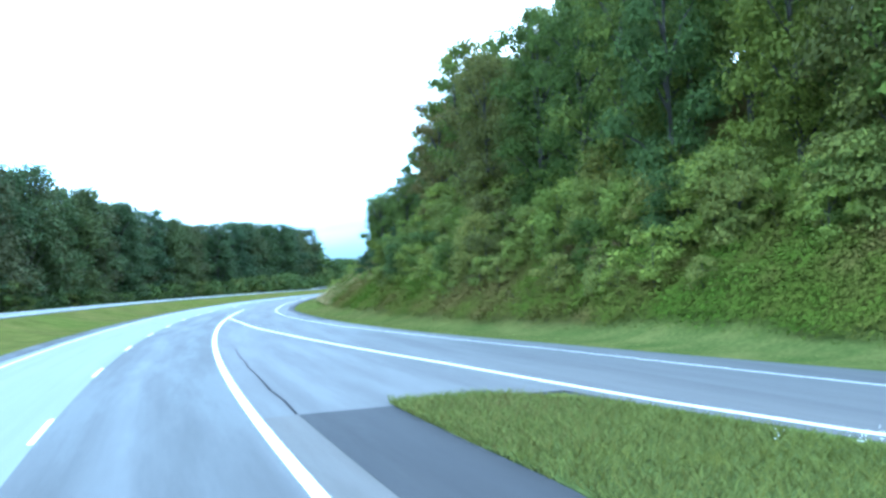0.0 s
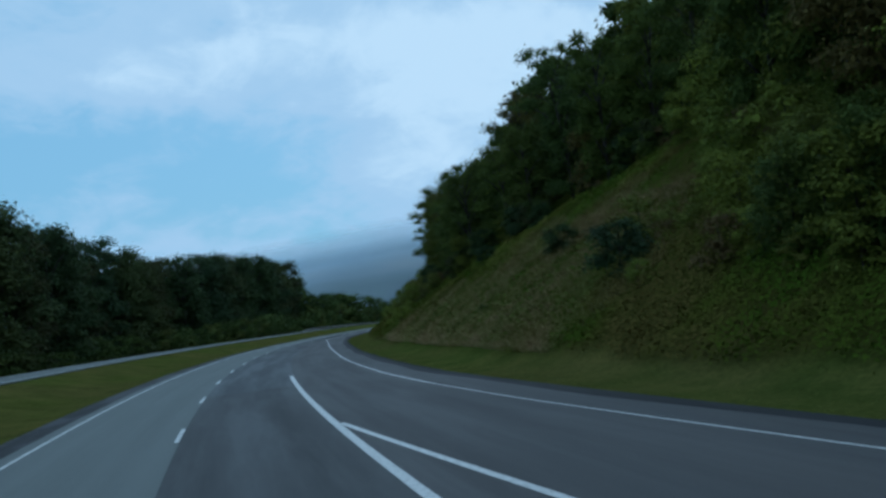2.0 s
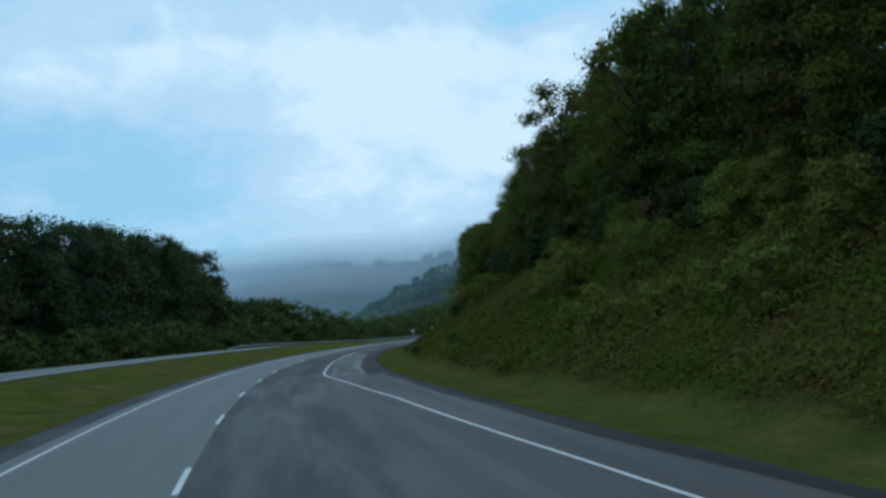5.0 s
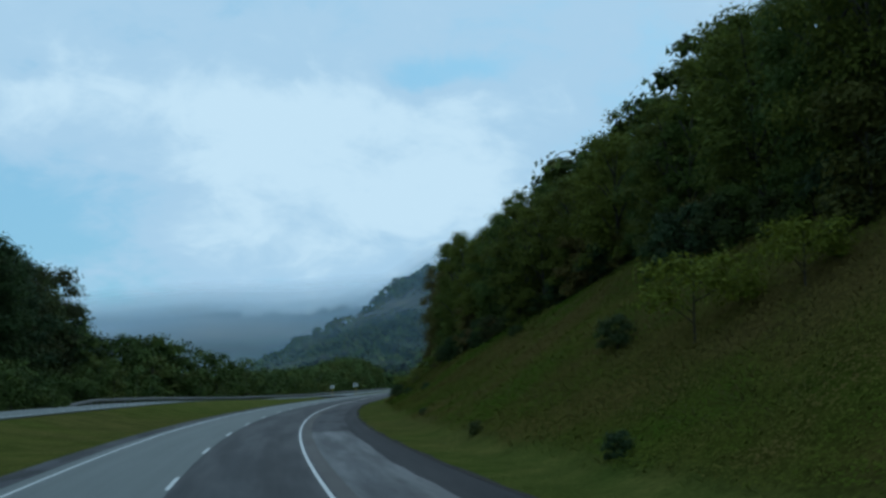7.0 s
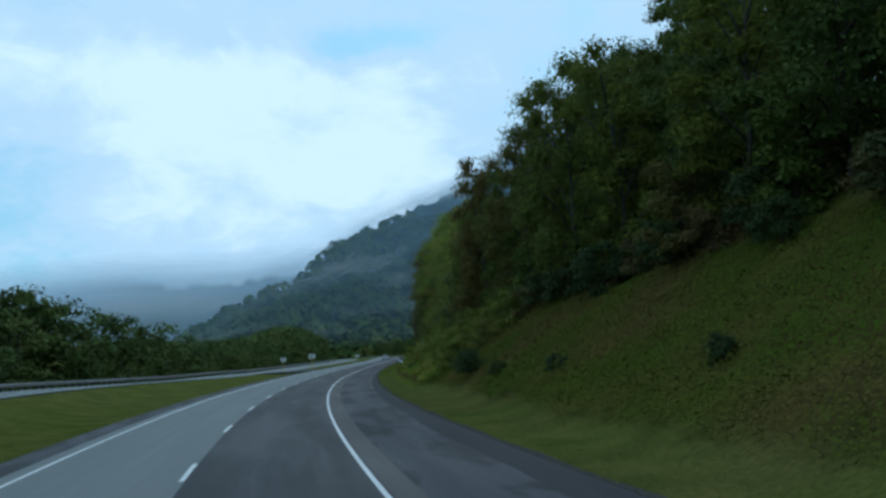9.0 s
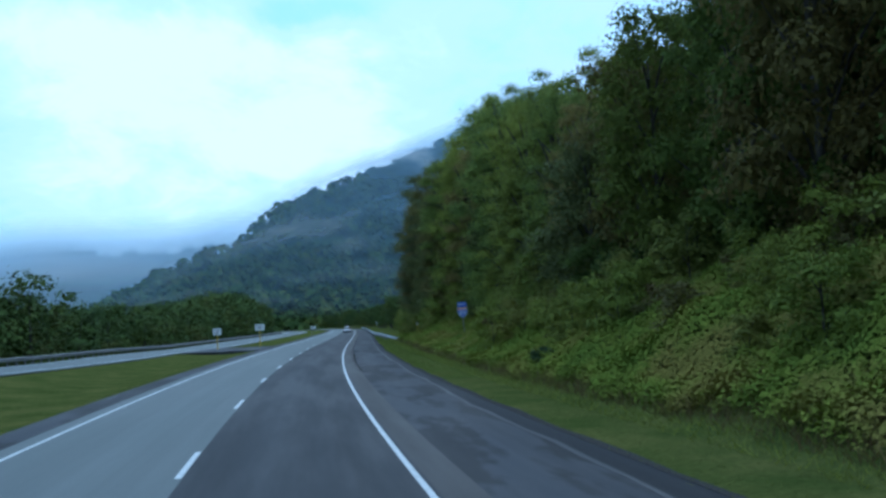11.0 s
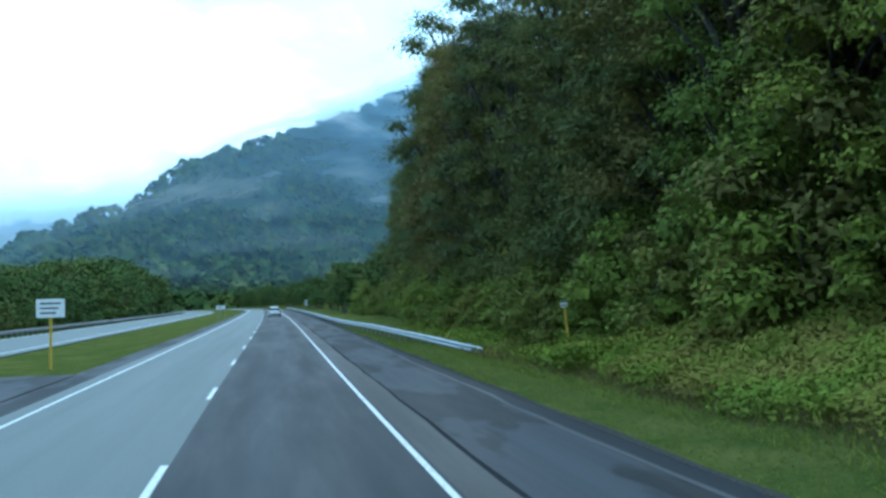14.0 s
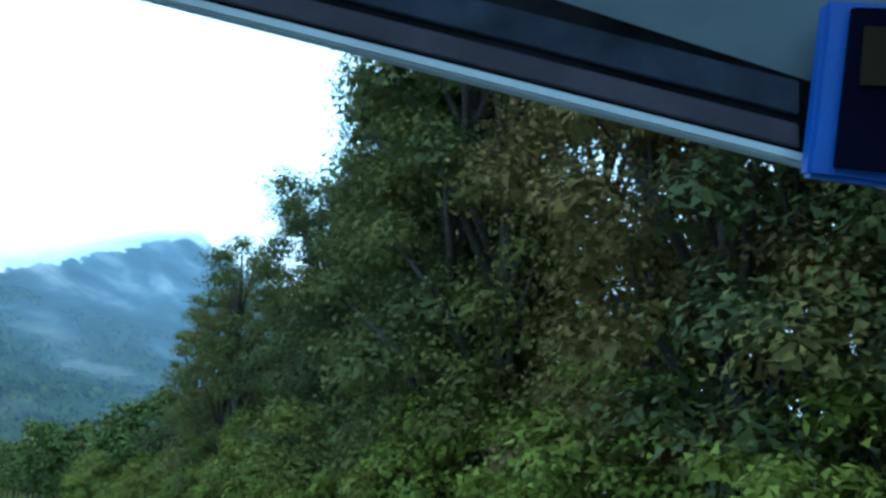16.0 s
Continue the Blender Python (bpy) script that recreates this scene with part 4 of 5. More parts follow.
def grow():
    blades("grass", 1, 90000, 5, 440, lambda s: edge_right(s) - 0.05, lambda s: edge_right(s) + 3.2, 0.06, 0.012, M_GRASS, "mown green verge grass beside the shoulder", 1.3)
    blades("grass", 2, 40000, 10, 430, lambda s: -6.95 + 0 * s, lambda s: -10 + 0 * s, 0.06, 0.012, M_GRASS, "mown green grass of the median's edge", 1.3)
    blades("grass", 3, 26000, 2, 17, lambda s: 4.38 + 0 * s, lambda s: ramp_left(s) - 0.7 - 0.5 * np.maximum(0, s - 14.5), 0.15, 0.014, M_GRASS, "green grass of the gore island", 0.8)
    blades("dry_grass", 19, 6000, 2, 16, lambda s: 4.4 + 0 * s, lambda s: ramp_left(s) - 0.8 - 0.5 * np.maximum(0, s - 14.5), 0.2, 0.012, M_TALL, "straw-coloured stems among the island grass", 0.9)
    blades("tall_grass", 4, 60000, 15, 345, lambda s: edge_right(s) + 2.6, lambda s: front_line(s) + 1.0, 0.16, 0.014, M_TALL, "tall straw-coloured grass on the bank", 1.4)
    blades("tall_grass", 8, 30000, 300, 430, lambda s: edge_right(s) + 1.7, lambda s: edge_right(s) + 3.9, 0.2, 0.014, M_LUSH, "tall green grass below the vines", 1.0)

    blades("grass", 18, 60000, 330, 450, lambda s: edge_right(s) + 0.12, lambda s: edge_right(s) + 3.2, 0.07, 0.012, M_LUSH, "lush green verge grass beside the shoulder", 1.3)
    blades("dry_stalks", 14, 17000, 300, 408, lambda s: edge_right(s) + 2.3, lambda s: edge_right(s) + 4.4, 0.42, 0.012, M_DRY, "brown dry stalks at the foot of the vines", 0.5)

    blades("dry_grass", 16, 90000, 86, 134, lambda s: edge_right(s) + 3.0, lambda s: front_line(s) - 3.0 + 1.5 * np.sin(s * 0.5), 0.40, 0.011, M_STRAW, "reddish-brown dry grass on the steep bank", 1.2)
    blades("dry_grass", 17, 15000, 205, 300, lambda s: edge_right(s) + 4.5, lambda s: front_line(s) - 0.5 + 1.5 * np.sin(s * 0.3), 0.24, 0.014, M_DRY, "brownish dry grass on the upper bank", 1.1)


grow()


def cover(name, seed, n, s0, s1, start, over, heap, small, large, mat, label, category, below=None, loose=0.14, ruffle=0.22):
    """Low leaves over the bank from start metres past the shoulder to the wood, heaped into mounds."""
    rng = np.random.default_rng(seed)
    s = rng.uniform(s0, s1, n)
    a = edge_right(s) + start + np.minimum(0.45, abs(rng.normal(size=n)) * 0.3) + 0.3 * np.sin(s * 0.9) * np.sin(s * 0.37)
    b = front_line(s) + over
    if below:
        a = b - below * (0.7 + 0.5 * np.sin(s * 0.7) * np.sin(s * 0.23)) * np.sin(np.pi * (s - s0) / (s1 - s0)) ** 0.8
    o = a + (b - a) * rng.uniform(0, 1, n)
    x, y = place(s, o)

    def heaps(i, j):
        return max(0.0, noise.noise((i * 0.28, j * 0.28, 7)) + 0.5 * noise.noise((i * 0.8, j * 0.8, 2)) + 0.25) * heap

    mound = np.array([heaps(i, j) for i, j in zip(x.tolist(), y.tolist())])
    sw = np.array([swell(i, j) for i, j in zip(x.tolist(), y.tolist())]) * np.minimum(1.0, (o - edge_right(s) - 1.0) / 4)
    z = ground_z(s, o) + sw + mound * np.minimum(1, (o - a) / 2.0) + 0.09 + rng.uniform(0, 1, n) ** 1.6 * loose
    p = np.stack([x, y, z], 1)
    step = 0.25
    dx = (np.array([heaps(i + step, j) for i, j in zip(x.tolist(), y.tolist())]) - mound) / step
    dy = (np.array([heaps(i, j + step) for i, j in zip(x.tolist(), y.tolist())]) - mound) / step
    tilt, th = (ground_z(s, o + 0.3) - ground_z(s, o - 0.3)) / 0.6, heading(s)
    nrm = np.stack([-dx - tilt * np.cos(th), -dy + tilt * np.sin(th), np.ones(n)], 1) + rng.normal(size=(n, 3)) * ruffle
    nrm /= np.linalg.norm(nrm, axis=1, keepdims=True)
    u = np.cross(nrm, rng.normal(size=(n, 3)))
    u /= np.linalg.norm(u, axis=1, keepdims=True)
    v = np.cross(nrm, u)
    k = rng.uniform(small, large, (n, 1))
    verts = np.stack([p + u * k, p - u * k * 0.5 + v * k * 0.6, p - u * k * 0.5 - v * k * 0.6], 1).reshape(-1, 3)
    tagged(new(name, mesh_from(name, verts, np.arange(n * 3).reshape(-1, 3), mat)), label, category, kind="stuff")


cover("weeds", 11, 60000, 396, 434, 2.4, 1.5, 0.25, 0.035, 0.08, M_CARPET, "low green weeds behind the guardrail", "weeds", None, 0.2, 0.45)
cover("vine_cover", 9, 520000, 300, 402, 2.5, 1.5, 0.8, 0.034, 0.082, M_CARPET, "rolling carpet of bright green vines over the bank", "vines", None, 0.4, 0.42)
cover("vine_cover", 13, 90000, 98, 150, 3.3, 2.0, 0.8, 0.028, 0.065, M_CARPET, "strip of bright green vines below the hillside wood", "vines", 8.0, 0.3, 0.35)
cover("weeds", 10, 250000, 14, 190, 2.8, 1.0, 0.6, 0.04, 0.10, M_WEED, "leafy green and brown weeds over the lower bank", "weeds", None, 0.38, 0.4)
cover("weeds", 12, 230000, 190, 305, 2.8, 1.0, 0.2, 0.03, 0.07, M_WEED, "short green and brown weeds on the steep bank", "weeds", None, 0.18, 0.3)

# ---------------------------------------------------------------- far hills, mist and painted haze
CREST = (Vector((364, 760)), Vector((0.85, 0.53)).normalized())


def crest_z(u):
    return np.interp(u, [-230, -150, -100, 0, 60, 165, 310, 440, 620, 900, 1300, 1800], [-8, 6, 24, 54, 79, 110, 148, 187, 244, 332, 448, 520]) - 2.5


def far_hill(name, seed, count, crest0, along, height, u0, u1, steep, size, label):
    """A wooded slope: bare ground below and many crowns on it, in one mesh."""
    rng = np.random.default_rng(seed)
    side = Vector((along.y, -along.x))
    us = np.linspace(u0, u1, 120)
    verts, faces = [], []
    for u in us:
        h = float(height(u))
        depth = max(20.0, (h + 8) / steep)
        for k in range(9):
            q = k / 8
            p = crest0 + along * float(u) + side * (depth * q)
            verts.append((p.x, p.y, h * (1 - q) - 8 * q + 4 * noise.noise(Vector((u * 0.02, q * 5, seed)))))
    for i in range(len(us) - 1):
        for k in range(8):
            faces.append((i * 9 + k, i * 9 + k + 1, (i + 1) * 9 + k + 1, (i + 1) * 9 + k))
    hill = new(name, mesh_from(name, verts, faces, M_FAR, False))
    tagged(hill, label, "hill", kind="structure")
    u = rng.uniform(u0, u1, count)
    q = rng.uniform(0, 1, count) ** 1.2
    h = height(u)
    depth = np.maximum(20, (h + 8) / steep)
    c = np.stack([crest0.x + along.x * u + side.x * depth * q, crest0.y + along.y * u + side.y * depth * q, h * (1 - q) - 8 * q + 2.0], 1)
    m = 24
    r = size * rng.uniform(0.6, 1.3, (count, 1, 1))
    d = rng.normal(size=(count, m, 3))
    d /= np.linalg.norm(d, axis=2, keepdims=True)
    d[..., 2] = abs(d[..., 2])
    p = c[:, None] + d * r * np.array([1, 1, 1.15])
    nrm = d + rng.normal(size=d.shape) * 0.5
    nrm /= np.linalg.norm(nrm, axis=2, keepdims=True)
    a = np.cross(nrm, rng.normal(size=d.shape))
    a /= np.linalg.norm(a, axis=2, keepdims=True)
    b = np.cross(nrm, a)
    k = r * 0.5
    verts = np.stack([p + a * k * 1.1, p - a * k * 0.6 + b * k * 0.8, p - a * k * 0.6 - b * k * 0.8], 2).reshape(-1, 3)
    woods = new("far_woods", mesh_from("far_woods", verts, np.arange(count * m * 3).reshape(-1, 3), M_WOODS))
    tagged(woods, "blue-green woods covering a distant slope", "forest", kind="stuff")


far_hill("hill", 3, 7000, CREST[0], CREST[1], crest_z, -230, 2300, 0.62, 4.6, "long wooded ridge rising beyond the road")
FAR_A = Vector((-700, 2500))
FAR_D = (Vector((1900, 1900)) - FAR_A).normalized()


def far_z(u):
    return np.interp(u, [0, 500, 900, 1150, 1300, 1500, 1620, 1700, 1850, 2100, 2700], [40, 60, 90, 122, 138, 160, 160, 163, 180, 188, 205])


far_hill("hill", 4, 3000, FAR_A, FAR_D, far_z, 0, 2700, 0.5, 9.0, "hazy wooded mountain at the valley's end")


def haze_mist_material(name, low, high, scale, tint, stops, detail, run):
    """Distance haze painted as a tinted veil, with mist wisps. run: how thick it is along the slope; stops: how thick
    the veil is from the valley floor (0) over the crest (0.7) into the air (1).
    """
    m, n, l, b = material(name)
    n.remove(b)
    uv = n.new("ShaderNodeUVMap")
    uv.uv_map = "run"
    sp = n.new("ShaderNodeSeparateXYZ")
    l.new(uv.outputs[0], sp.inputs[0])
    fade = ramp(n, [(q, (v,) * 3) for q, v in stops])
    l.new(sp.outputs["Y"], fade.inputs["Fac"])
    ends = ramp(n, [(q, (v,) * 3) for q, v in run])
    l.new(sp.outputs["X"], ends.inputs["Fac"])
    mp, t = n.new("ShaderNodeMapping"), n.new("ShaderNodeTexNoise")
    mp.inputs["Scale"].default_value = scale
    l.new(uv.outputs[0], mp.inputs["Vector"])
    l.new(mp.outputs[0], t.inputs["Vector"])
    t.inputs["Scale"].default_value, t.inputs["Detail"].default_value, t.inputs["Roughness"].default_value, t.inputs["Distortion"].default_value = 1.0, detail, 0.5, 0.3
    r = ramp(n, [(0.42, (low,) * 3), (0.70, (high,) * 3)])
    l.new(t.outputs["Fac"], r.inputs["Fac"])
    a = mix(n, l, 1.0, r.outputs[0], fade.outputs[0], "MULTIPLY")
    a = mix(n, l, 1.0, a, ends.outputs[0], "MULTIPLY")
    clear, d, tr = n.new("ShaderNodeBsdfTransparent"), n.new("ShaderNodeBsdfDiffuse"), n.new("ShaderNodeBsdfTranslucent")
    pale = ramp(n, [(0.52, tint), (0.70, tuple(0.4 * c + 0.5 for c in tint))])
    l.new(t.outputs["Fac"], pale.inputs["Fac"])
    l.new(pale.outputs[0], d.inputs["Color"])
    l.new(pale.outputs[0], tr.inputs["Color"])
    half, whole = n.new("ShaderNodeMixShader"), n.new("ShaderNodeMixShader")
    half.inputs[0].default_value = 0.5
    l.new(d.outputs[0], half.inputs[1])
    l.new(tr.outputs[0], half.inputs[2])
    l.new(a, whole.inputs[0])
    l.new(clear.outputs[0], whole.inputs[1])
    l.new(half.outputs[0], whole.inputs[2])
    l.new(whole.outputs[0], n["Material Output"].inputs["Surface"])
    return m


def mist(crest0, along, height, u0, u1, steep, clear, above, mat, label):
    """An added haze and mist veil that follows a slope some metres over its trees and rises a little past the crest."""
    side = Vector((along.y, -along.x))
    verts, uvs, faces = [], [], []
    us = np.linspace(u0, u1, 60)
    for i, u in enumerate(us):
        h = float(height(u))
        depth = max(20.0, (h + 8) / steep)
        for k in range(11):
            q = 1 - min(1.0, k / 7)
            p = crest0 + along * float(u) + side * (depth * q + clear)
            verts.append((p.x, p.y, h * (1 - q) - 8 * q + clear * 0.8 + above * max(0, k - 7) / 3))
            uvs.append((math.log((u - u0 + 260) / 260) / math.log((u1 - u0 + 260) / 260), k / 10))
    for i in range(59):
        for k in range(10):
            faces.append((i * 11 + k, (i + 1) * 11 + k, (i + 1) * 11 + k + 1, i * 11 + k + 1))
    me = mesh_from("mist", verts, faces, mat, False)
    layer = me.uv_layers.new(name="run")
    idx = np.zeros(len(me.loops), dtype=np.int32)
    me.loops.foreach_get("vertex_index", idx)
    layer.data.foreach_set("uv", np.array(uvs, dtype=np.float32)[idx].ravel())
    tagged(new("mist", me), label, "mist", kind="stuff")


# Tint and least thickness paint the distance haze; the noise adds real wisps.
M_HAZE_MIST_NEAR = haze_mist_material("ridge_haze_and_mist", 0.44, 0.76, (12.0, 7.5, 1.0), (0.34, 0.49, 0.64), [(0.0, 0.0), (0.1, 0.35), (0.3, 0.6), (0.58, 0.95), (0.74, 0.95), (1.0, 0.0)], 6.0, [(0.0, 0.0), (0.1, 0.42), (0.3, 0.6), (0.45, 1.0), (0.6, 1.3), (0.94, 1.1), (1.0, 0.0)])
M_HAZE_MIST_FAR = haze_mist_material("distant_haze_and_cloud", 0.76, 1.0, (8.0, 1.6, 1.0), (0.70, 0.84, 0.96), [(0.0, 0.45), (0.3, 0.52), (0.5, 0.78), (0.62, 1.0), (0.74, 1.0), (1.0, 0.0)], 3.0, [(0.0, 0.0), (0.06, 1.3), (0.7, 1.3), (0.79, 1.05), (0.88, 0.85), (0.94, 0.85), (1.0, 0.0)])
mist(CREST[0], CREST[1], crest_z, -240, 2320, 0.62, 17, 16, M_HAZE_MIST_NEAR, "added veil of bluish distance haze with mist wisps over the wooded ridge")
mist(FAR_A, FAR_D, far_z, -200, 2900, 0.5, 20, 70, M_HAZE_MIST_FAR, "added veil of pale distance haze and low cloud on the far mountain")

# ---------------------------------------------------------------- guardrails
W_BEAM = [(0.0, 0.155), (0.03, 0.14), (0.08, 0.10), (0.08, 0.06), (0.0, 0.015), (0.0, -0.015), (0.08, -0.06), (0.08, -0.10), (0.03, -0.14), (0.0, -0.155)]


def guardrail(stations, facing, label, steel):
    """stations: rows of s, offset, height of the beam's middle above the ground."""
    st = np.array(stations, float)
    top = tagged(new("guardrail"), label, "guardrail")
    ss = np.arange(st[0, 0], st[-1, 0], 1.9)
    pts = []
    for s in ss:
        o, h = np.interp(s, st[:, 0], st[:, 1]), np.interp(s, st[:, 0], st[:, 2])
        pts.append(spot(s, o, h))
    verts, faces = [], []
    n = len(W_BEAM)
    for i, p in enumerate(pts):
        d = (pts[min(i + 1, len(pts) - 1)] - pts[max(i - 1, 0)]).normalized()
        out = Vector((d.y, -d.x, 0)).normalized() * facing
        for dx, dz in W_BEAM:
            verts.append(p + out * dx + Vector((0, 0, dz)))
        for dx, dz in reversed(W_BEAM):
            verts.append(p + out * (dx - 0.006) + Vector((0, 0, dz)))
        if i:
            a, b = (i - 1) * 2 * n, i * 2 * n
            for k in range(2 * n):
                k2 = (k + 1) % (2 * n)
                faces.append((a + k, a + k2, b + k2, b + k))
    faces += [tuple(range(2 * n)), tuple(range(len(verts) - 2 * n, len(verts)))[::-1]]
    beam = new("beam", mesh_from("beam", verts, faces, steel, False))
    beam.parent = top
    bm = bmesh.new()
    box(bm, -0.05, 0.05, -0.075, 0.075, -0.9, 0.16)
    box(bm, 0.05, 0.14, -0.07, 0.07, -0.16, 0.15)
    me = bpy.data.meshes.new("post")
    bm.to_mesh(me)
    bm.free()
    me.materials.append(M_POST)
    for i, p in enumerate(pts[1:-1]):
        d = (pts[i + 2] - pts[i]).normalized()
        out = Vector((d.y, -d.x, 0)).normalized() * facing
        q = new("post", me)
        q.parent = top
        q.matrix_basis = Matrix.Translation(p - out * 0.15) @ Matrix.Rotation(math.atan2(out.y, out.x), 4, "Z")


guardrail([(406.8, 8.1, 0.05), (410, 7.5, 0.24), (414, 7.0, 0.38), (421, 6.55, 0.46), (430, 6.3, 0.5), (449, 5.3, 0.52), (466, 5.2, 0.52), (640, 5.2, 0.52)], -1, "galvanised steel guardrail with a buried end beside the shoulder", M_STEEL)
guardrail([(286, -24.6, 0.1), (292, -24.2, 0.45), (400, -23.9, 0.48), (640, -23.9, 0.48)], 1, "galvanised steel guardrail beyond the opposite carriageway", M_POST)

# ---------------------------------------------------------------- signs
M_BLUE = plain("blue_sign_sheeting", (0.015, 0.075, 0.42), 0.35, 0.0, 0.08)
M_RED = plain("red_sign_sheeting", (0.45, 0.03, 0.035), 0.4, 0.0, 0.1)
M_SIGN_WHITE = plain("white_sign_sheeting", (0.75, 0.76, 0.76), 0.4, 0.0, 0.08)
M_YELLOW = plain("yellow_painted_post", (0.55, 0.36, 0.03), 0.6, 0.0, 0.15)
M_DARK = plain("dark_print", (0.03, 0.03, 0.035), 0.5, 0.0, 0.1)


def outline(bm, points, y, thick):
    """A flat plate in the xz plane facing -y, with rounded outline points."""
    a = [bm.verts.new((x, y, z)) for x, z in points]
    b = [bm.verts.new((x, y + thick, z)) for x, z in points]
    bm.faces.new(a)
    bm.faces.new(b[::-1])
    for i in range(len(a)):
        j = (i + 1) % len(a)
        bm.faces.new((a[j], a[i], b[i], b[j]))
    bmesh.ops.recalc_face_normals(bm, faces=bm.faces)


def letters(text, size, x, y, z, mat, parent, name="lettering"):
    cu = bpy.data.curves.new(name, "FONT")
    cu.body, cu.size, cu.align_x, cu.align_y, cu.extrude = text, size, "CENTER", "CENTER", 0.002
    cu.materials.append(mat)
    ob = new(name, cu)
    ob.parent = parent
    ob.matrix_basis = pose(x, y, z, 90, 0, 0)
    return ob


def shield_points(k=1.0):
    """Outline of the route shield, 0.9 m across at k = 1."""
    half = [(0.0, 0.40), (0.14, 0.435), (0.30, 0.455), (0.40, 0.40), (0.45, 0.20), (0.44, 0.02), (0.38, -0.17), (0.27, -0.32), (0.13, -0.42), (0.0, -0.46)]
    return [(x * k, z * k) for x, z in half] + [(-x * k, z * k) for x, z in half[-2:0:-1]]


def route_sign():
    s, off = 363.2, 11.15
    top = tagged(new("route_sign"), "blue interstate route marker with direction plate on a steel post", "road sign")
    p = spot(s, off)
    zc = 2.93 - p.z
    top.matrix_basis = Matrix.Translation(p) @ Matrix.Rotation(-float(heading(s)) + radians(-4), 4, "Z") @ pose(0, 0, 0, 0, -3.0, 0)
    bm = bmesh.new()
    box(bm, -0.03, 0.03, 0.0, 0.05, -0.5, zc + 0.65, 0.006)
    part("post", bm, M_POST, top)
    bm = bmesh.new()
    outline(bm, shield_points(0.86), -0.02, 0.02)
    rim = part("shield", bm, M_SIGN_WHITE, top, "white-edged shield panel")
    bm = bmesh.new()
    pts = [(x, z) for x, z in shield_points(0.80) if z < 0.17]
    outline(bm, sorted([q for q in pts if q[0] >= 0], key=lambda q: -q[1]) + sorted([q for q in pts if q[0] < 0], key=lambda q: q[1]), -0.026, 0.004)
    field = part("field", bm, M_BLUE, rim, "blue field")
    bm = bmesh.new()
    outline(bm, [(-0.355, 0.185), (0.355, 0.185), (0.33, 0.31), (0.24, 0.36), (0.12, 0.345), (0.0, 0.32), (-0.12, 0.345), (-0.24, 0.36), (-0.33, 0.31)], -0.026, 0.004)
    band = part("band", bm, M_RED, rim, "red band")
    bm = bmesh.new()
    for i in range(10):
        box(bm, -0.25 + i * 0.052, -0.215 + i * 0.052, -0.030, -0.027, 0.225, 0.275)
    part("print", bm, M_SIGN_WHITE, rim, "small white print")
    number = letters("64", 0.50, 0, -0.029, -0.06, M_SIGN_WHITE, rim, "number")
    rim.location = (0, 0, zc - 0.1)
    bm = bmesh.new()
    outline(bm, [(-0.33, -0.19), (0.33, -0.19), (0.35, -0.17), (0.35, 0.17), (0.33, 0.19), (-0.33, 0.19), (-0.35, 0.17), (-0.35, -0.17)], -0.02, 0.02)
    plate = part("direction_plate", bm, M_BLUE, top, "blue direction plate")
    letters("EAST", 0.25, 0, -0.023, 0, M_SIGN_WHITE, plate)
    plate.location = (0, 0, zc + 0.5)


route_sign()


def marker_post():
    s, off = 402.4, 10.25
    top = tagged(new("marker_post"), "thin yellow marker post with a small white plate", "marker post")
    top.matrix_basis = Matrix.Translation(spot(s, off)) @ Matrix.Rotation(-float(heading(s)), 4, "Z") @ pose(0, 0, 0, 0, -6, 0)
    bm = bmesh.new()
    box(bm, -0.035, 0.035, -0.015, 0.015, -0.4, 1.75, 0.006)
    part("post", bm, M_YELLOW, top)
    bm = bmesh.new()
    box(bm, -0.13, 0.13, -0.03, -0.017, 1.62, 1.87, 0.004)
    plate = part("plate", bm, M_SIGN_WHITE, top, "small white plate")
    bm = bmesh.new()
    box(bm, -0.09, 0.09, -0.036, -0.031, 1.66, 1.70)
    box(bm, -0.13, 0.13, -0.036, -0.031, 1.79, 1.86)
    part("print", bm, M_DARK, plate, "dark unreadable print")


marker_post()


def panel_sign(s, off, mid, width, high, post, label, turn=0.0, face=None, legs=1):
    top = tagged(new("road_sign"), label, "road sign")
    p = spot(s, off)
    top.matrix_basis = Matrix.Translation(p) @ Matrix.Rotation(-float(heading(s)) + radians(turn), 4, "Z")
    for k in range(legs):
        x = 0 if legs == 1 else (k - 0.5) * width * 0.6
        bm = bmesh.new()
        box(bm, x - 0.05, x + 0.05, 0.0, 0.09, -0.5, mid - p.z + high / 2 - 0.03, 0.01)
        part("post", bm, post, top)
    bm = bmesh.new()
    z = mid - p.z
    box(bm, -width / 2, width / 2, -0.025, 0.0, z - high / 2, z + high / 2, 0.01)
    panel = part("panel", bm, face or M_SIGN_WHITE, top)
    bm = bmesh.new()
    for i in range(3):
        box(bm, -width * 0.36, width * (0.36 - 0.08 * i), -0.031, -0.027, z + high * (0.22 - 0.26 * i), z + high * (0.31 - 0.26 * i))
    part("print", bm, M_DARK if (face or M_SIGN_WHITE) is M_SIGN_WHITE else M_SIGN_WHITE, panel, "lines of unreadable print")


panel_sign(412, -9.55, 2.3, 1.15, 0.78, M_YELLOW, "white rectangular sign on a yellow post in the median")
panel_sign(396, -12.4, 2.0, 0.9, 0.7, M_YELLOW, "pale small sign on a post beside the crossover")
panel_sign(505, -7.6, 1.75, 1.2, 0.5, M_POST, "wide white sign far along the median", legs=2)
panel_sign(640, 11.6, 1.9, 1.4, 1.5, M_POST, "white square sign behind the guardrail", legs=2)

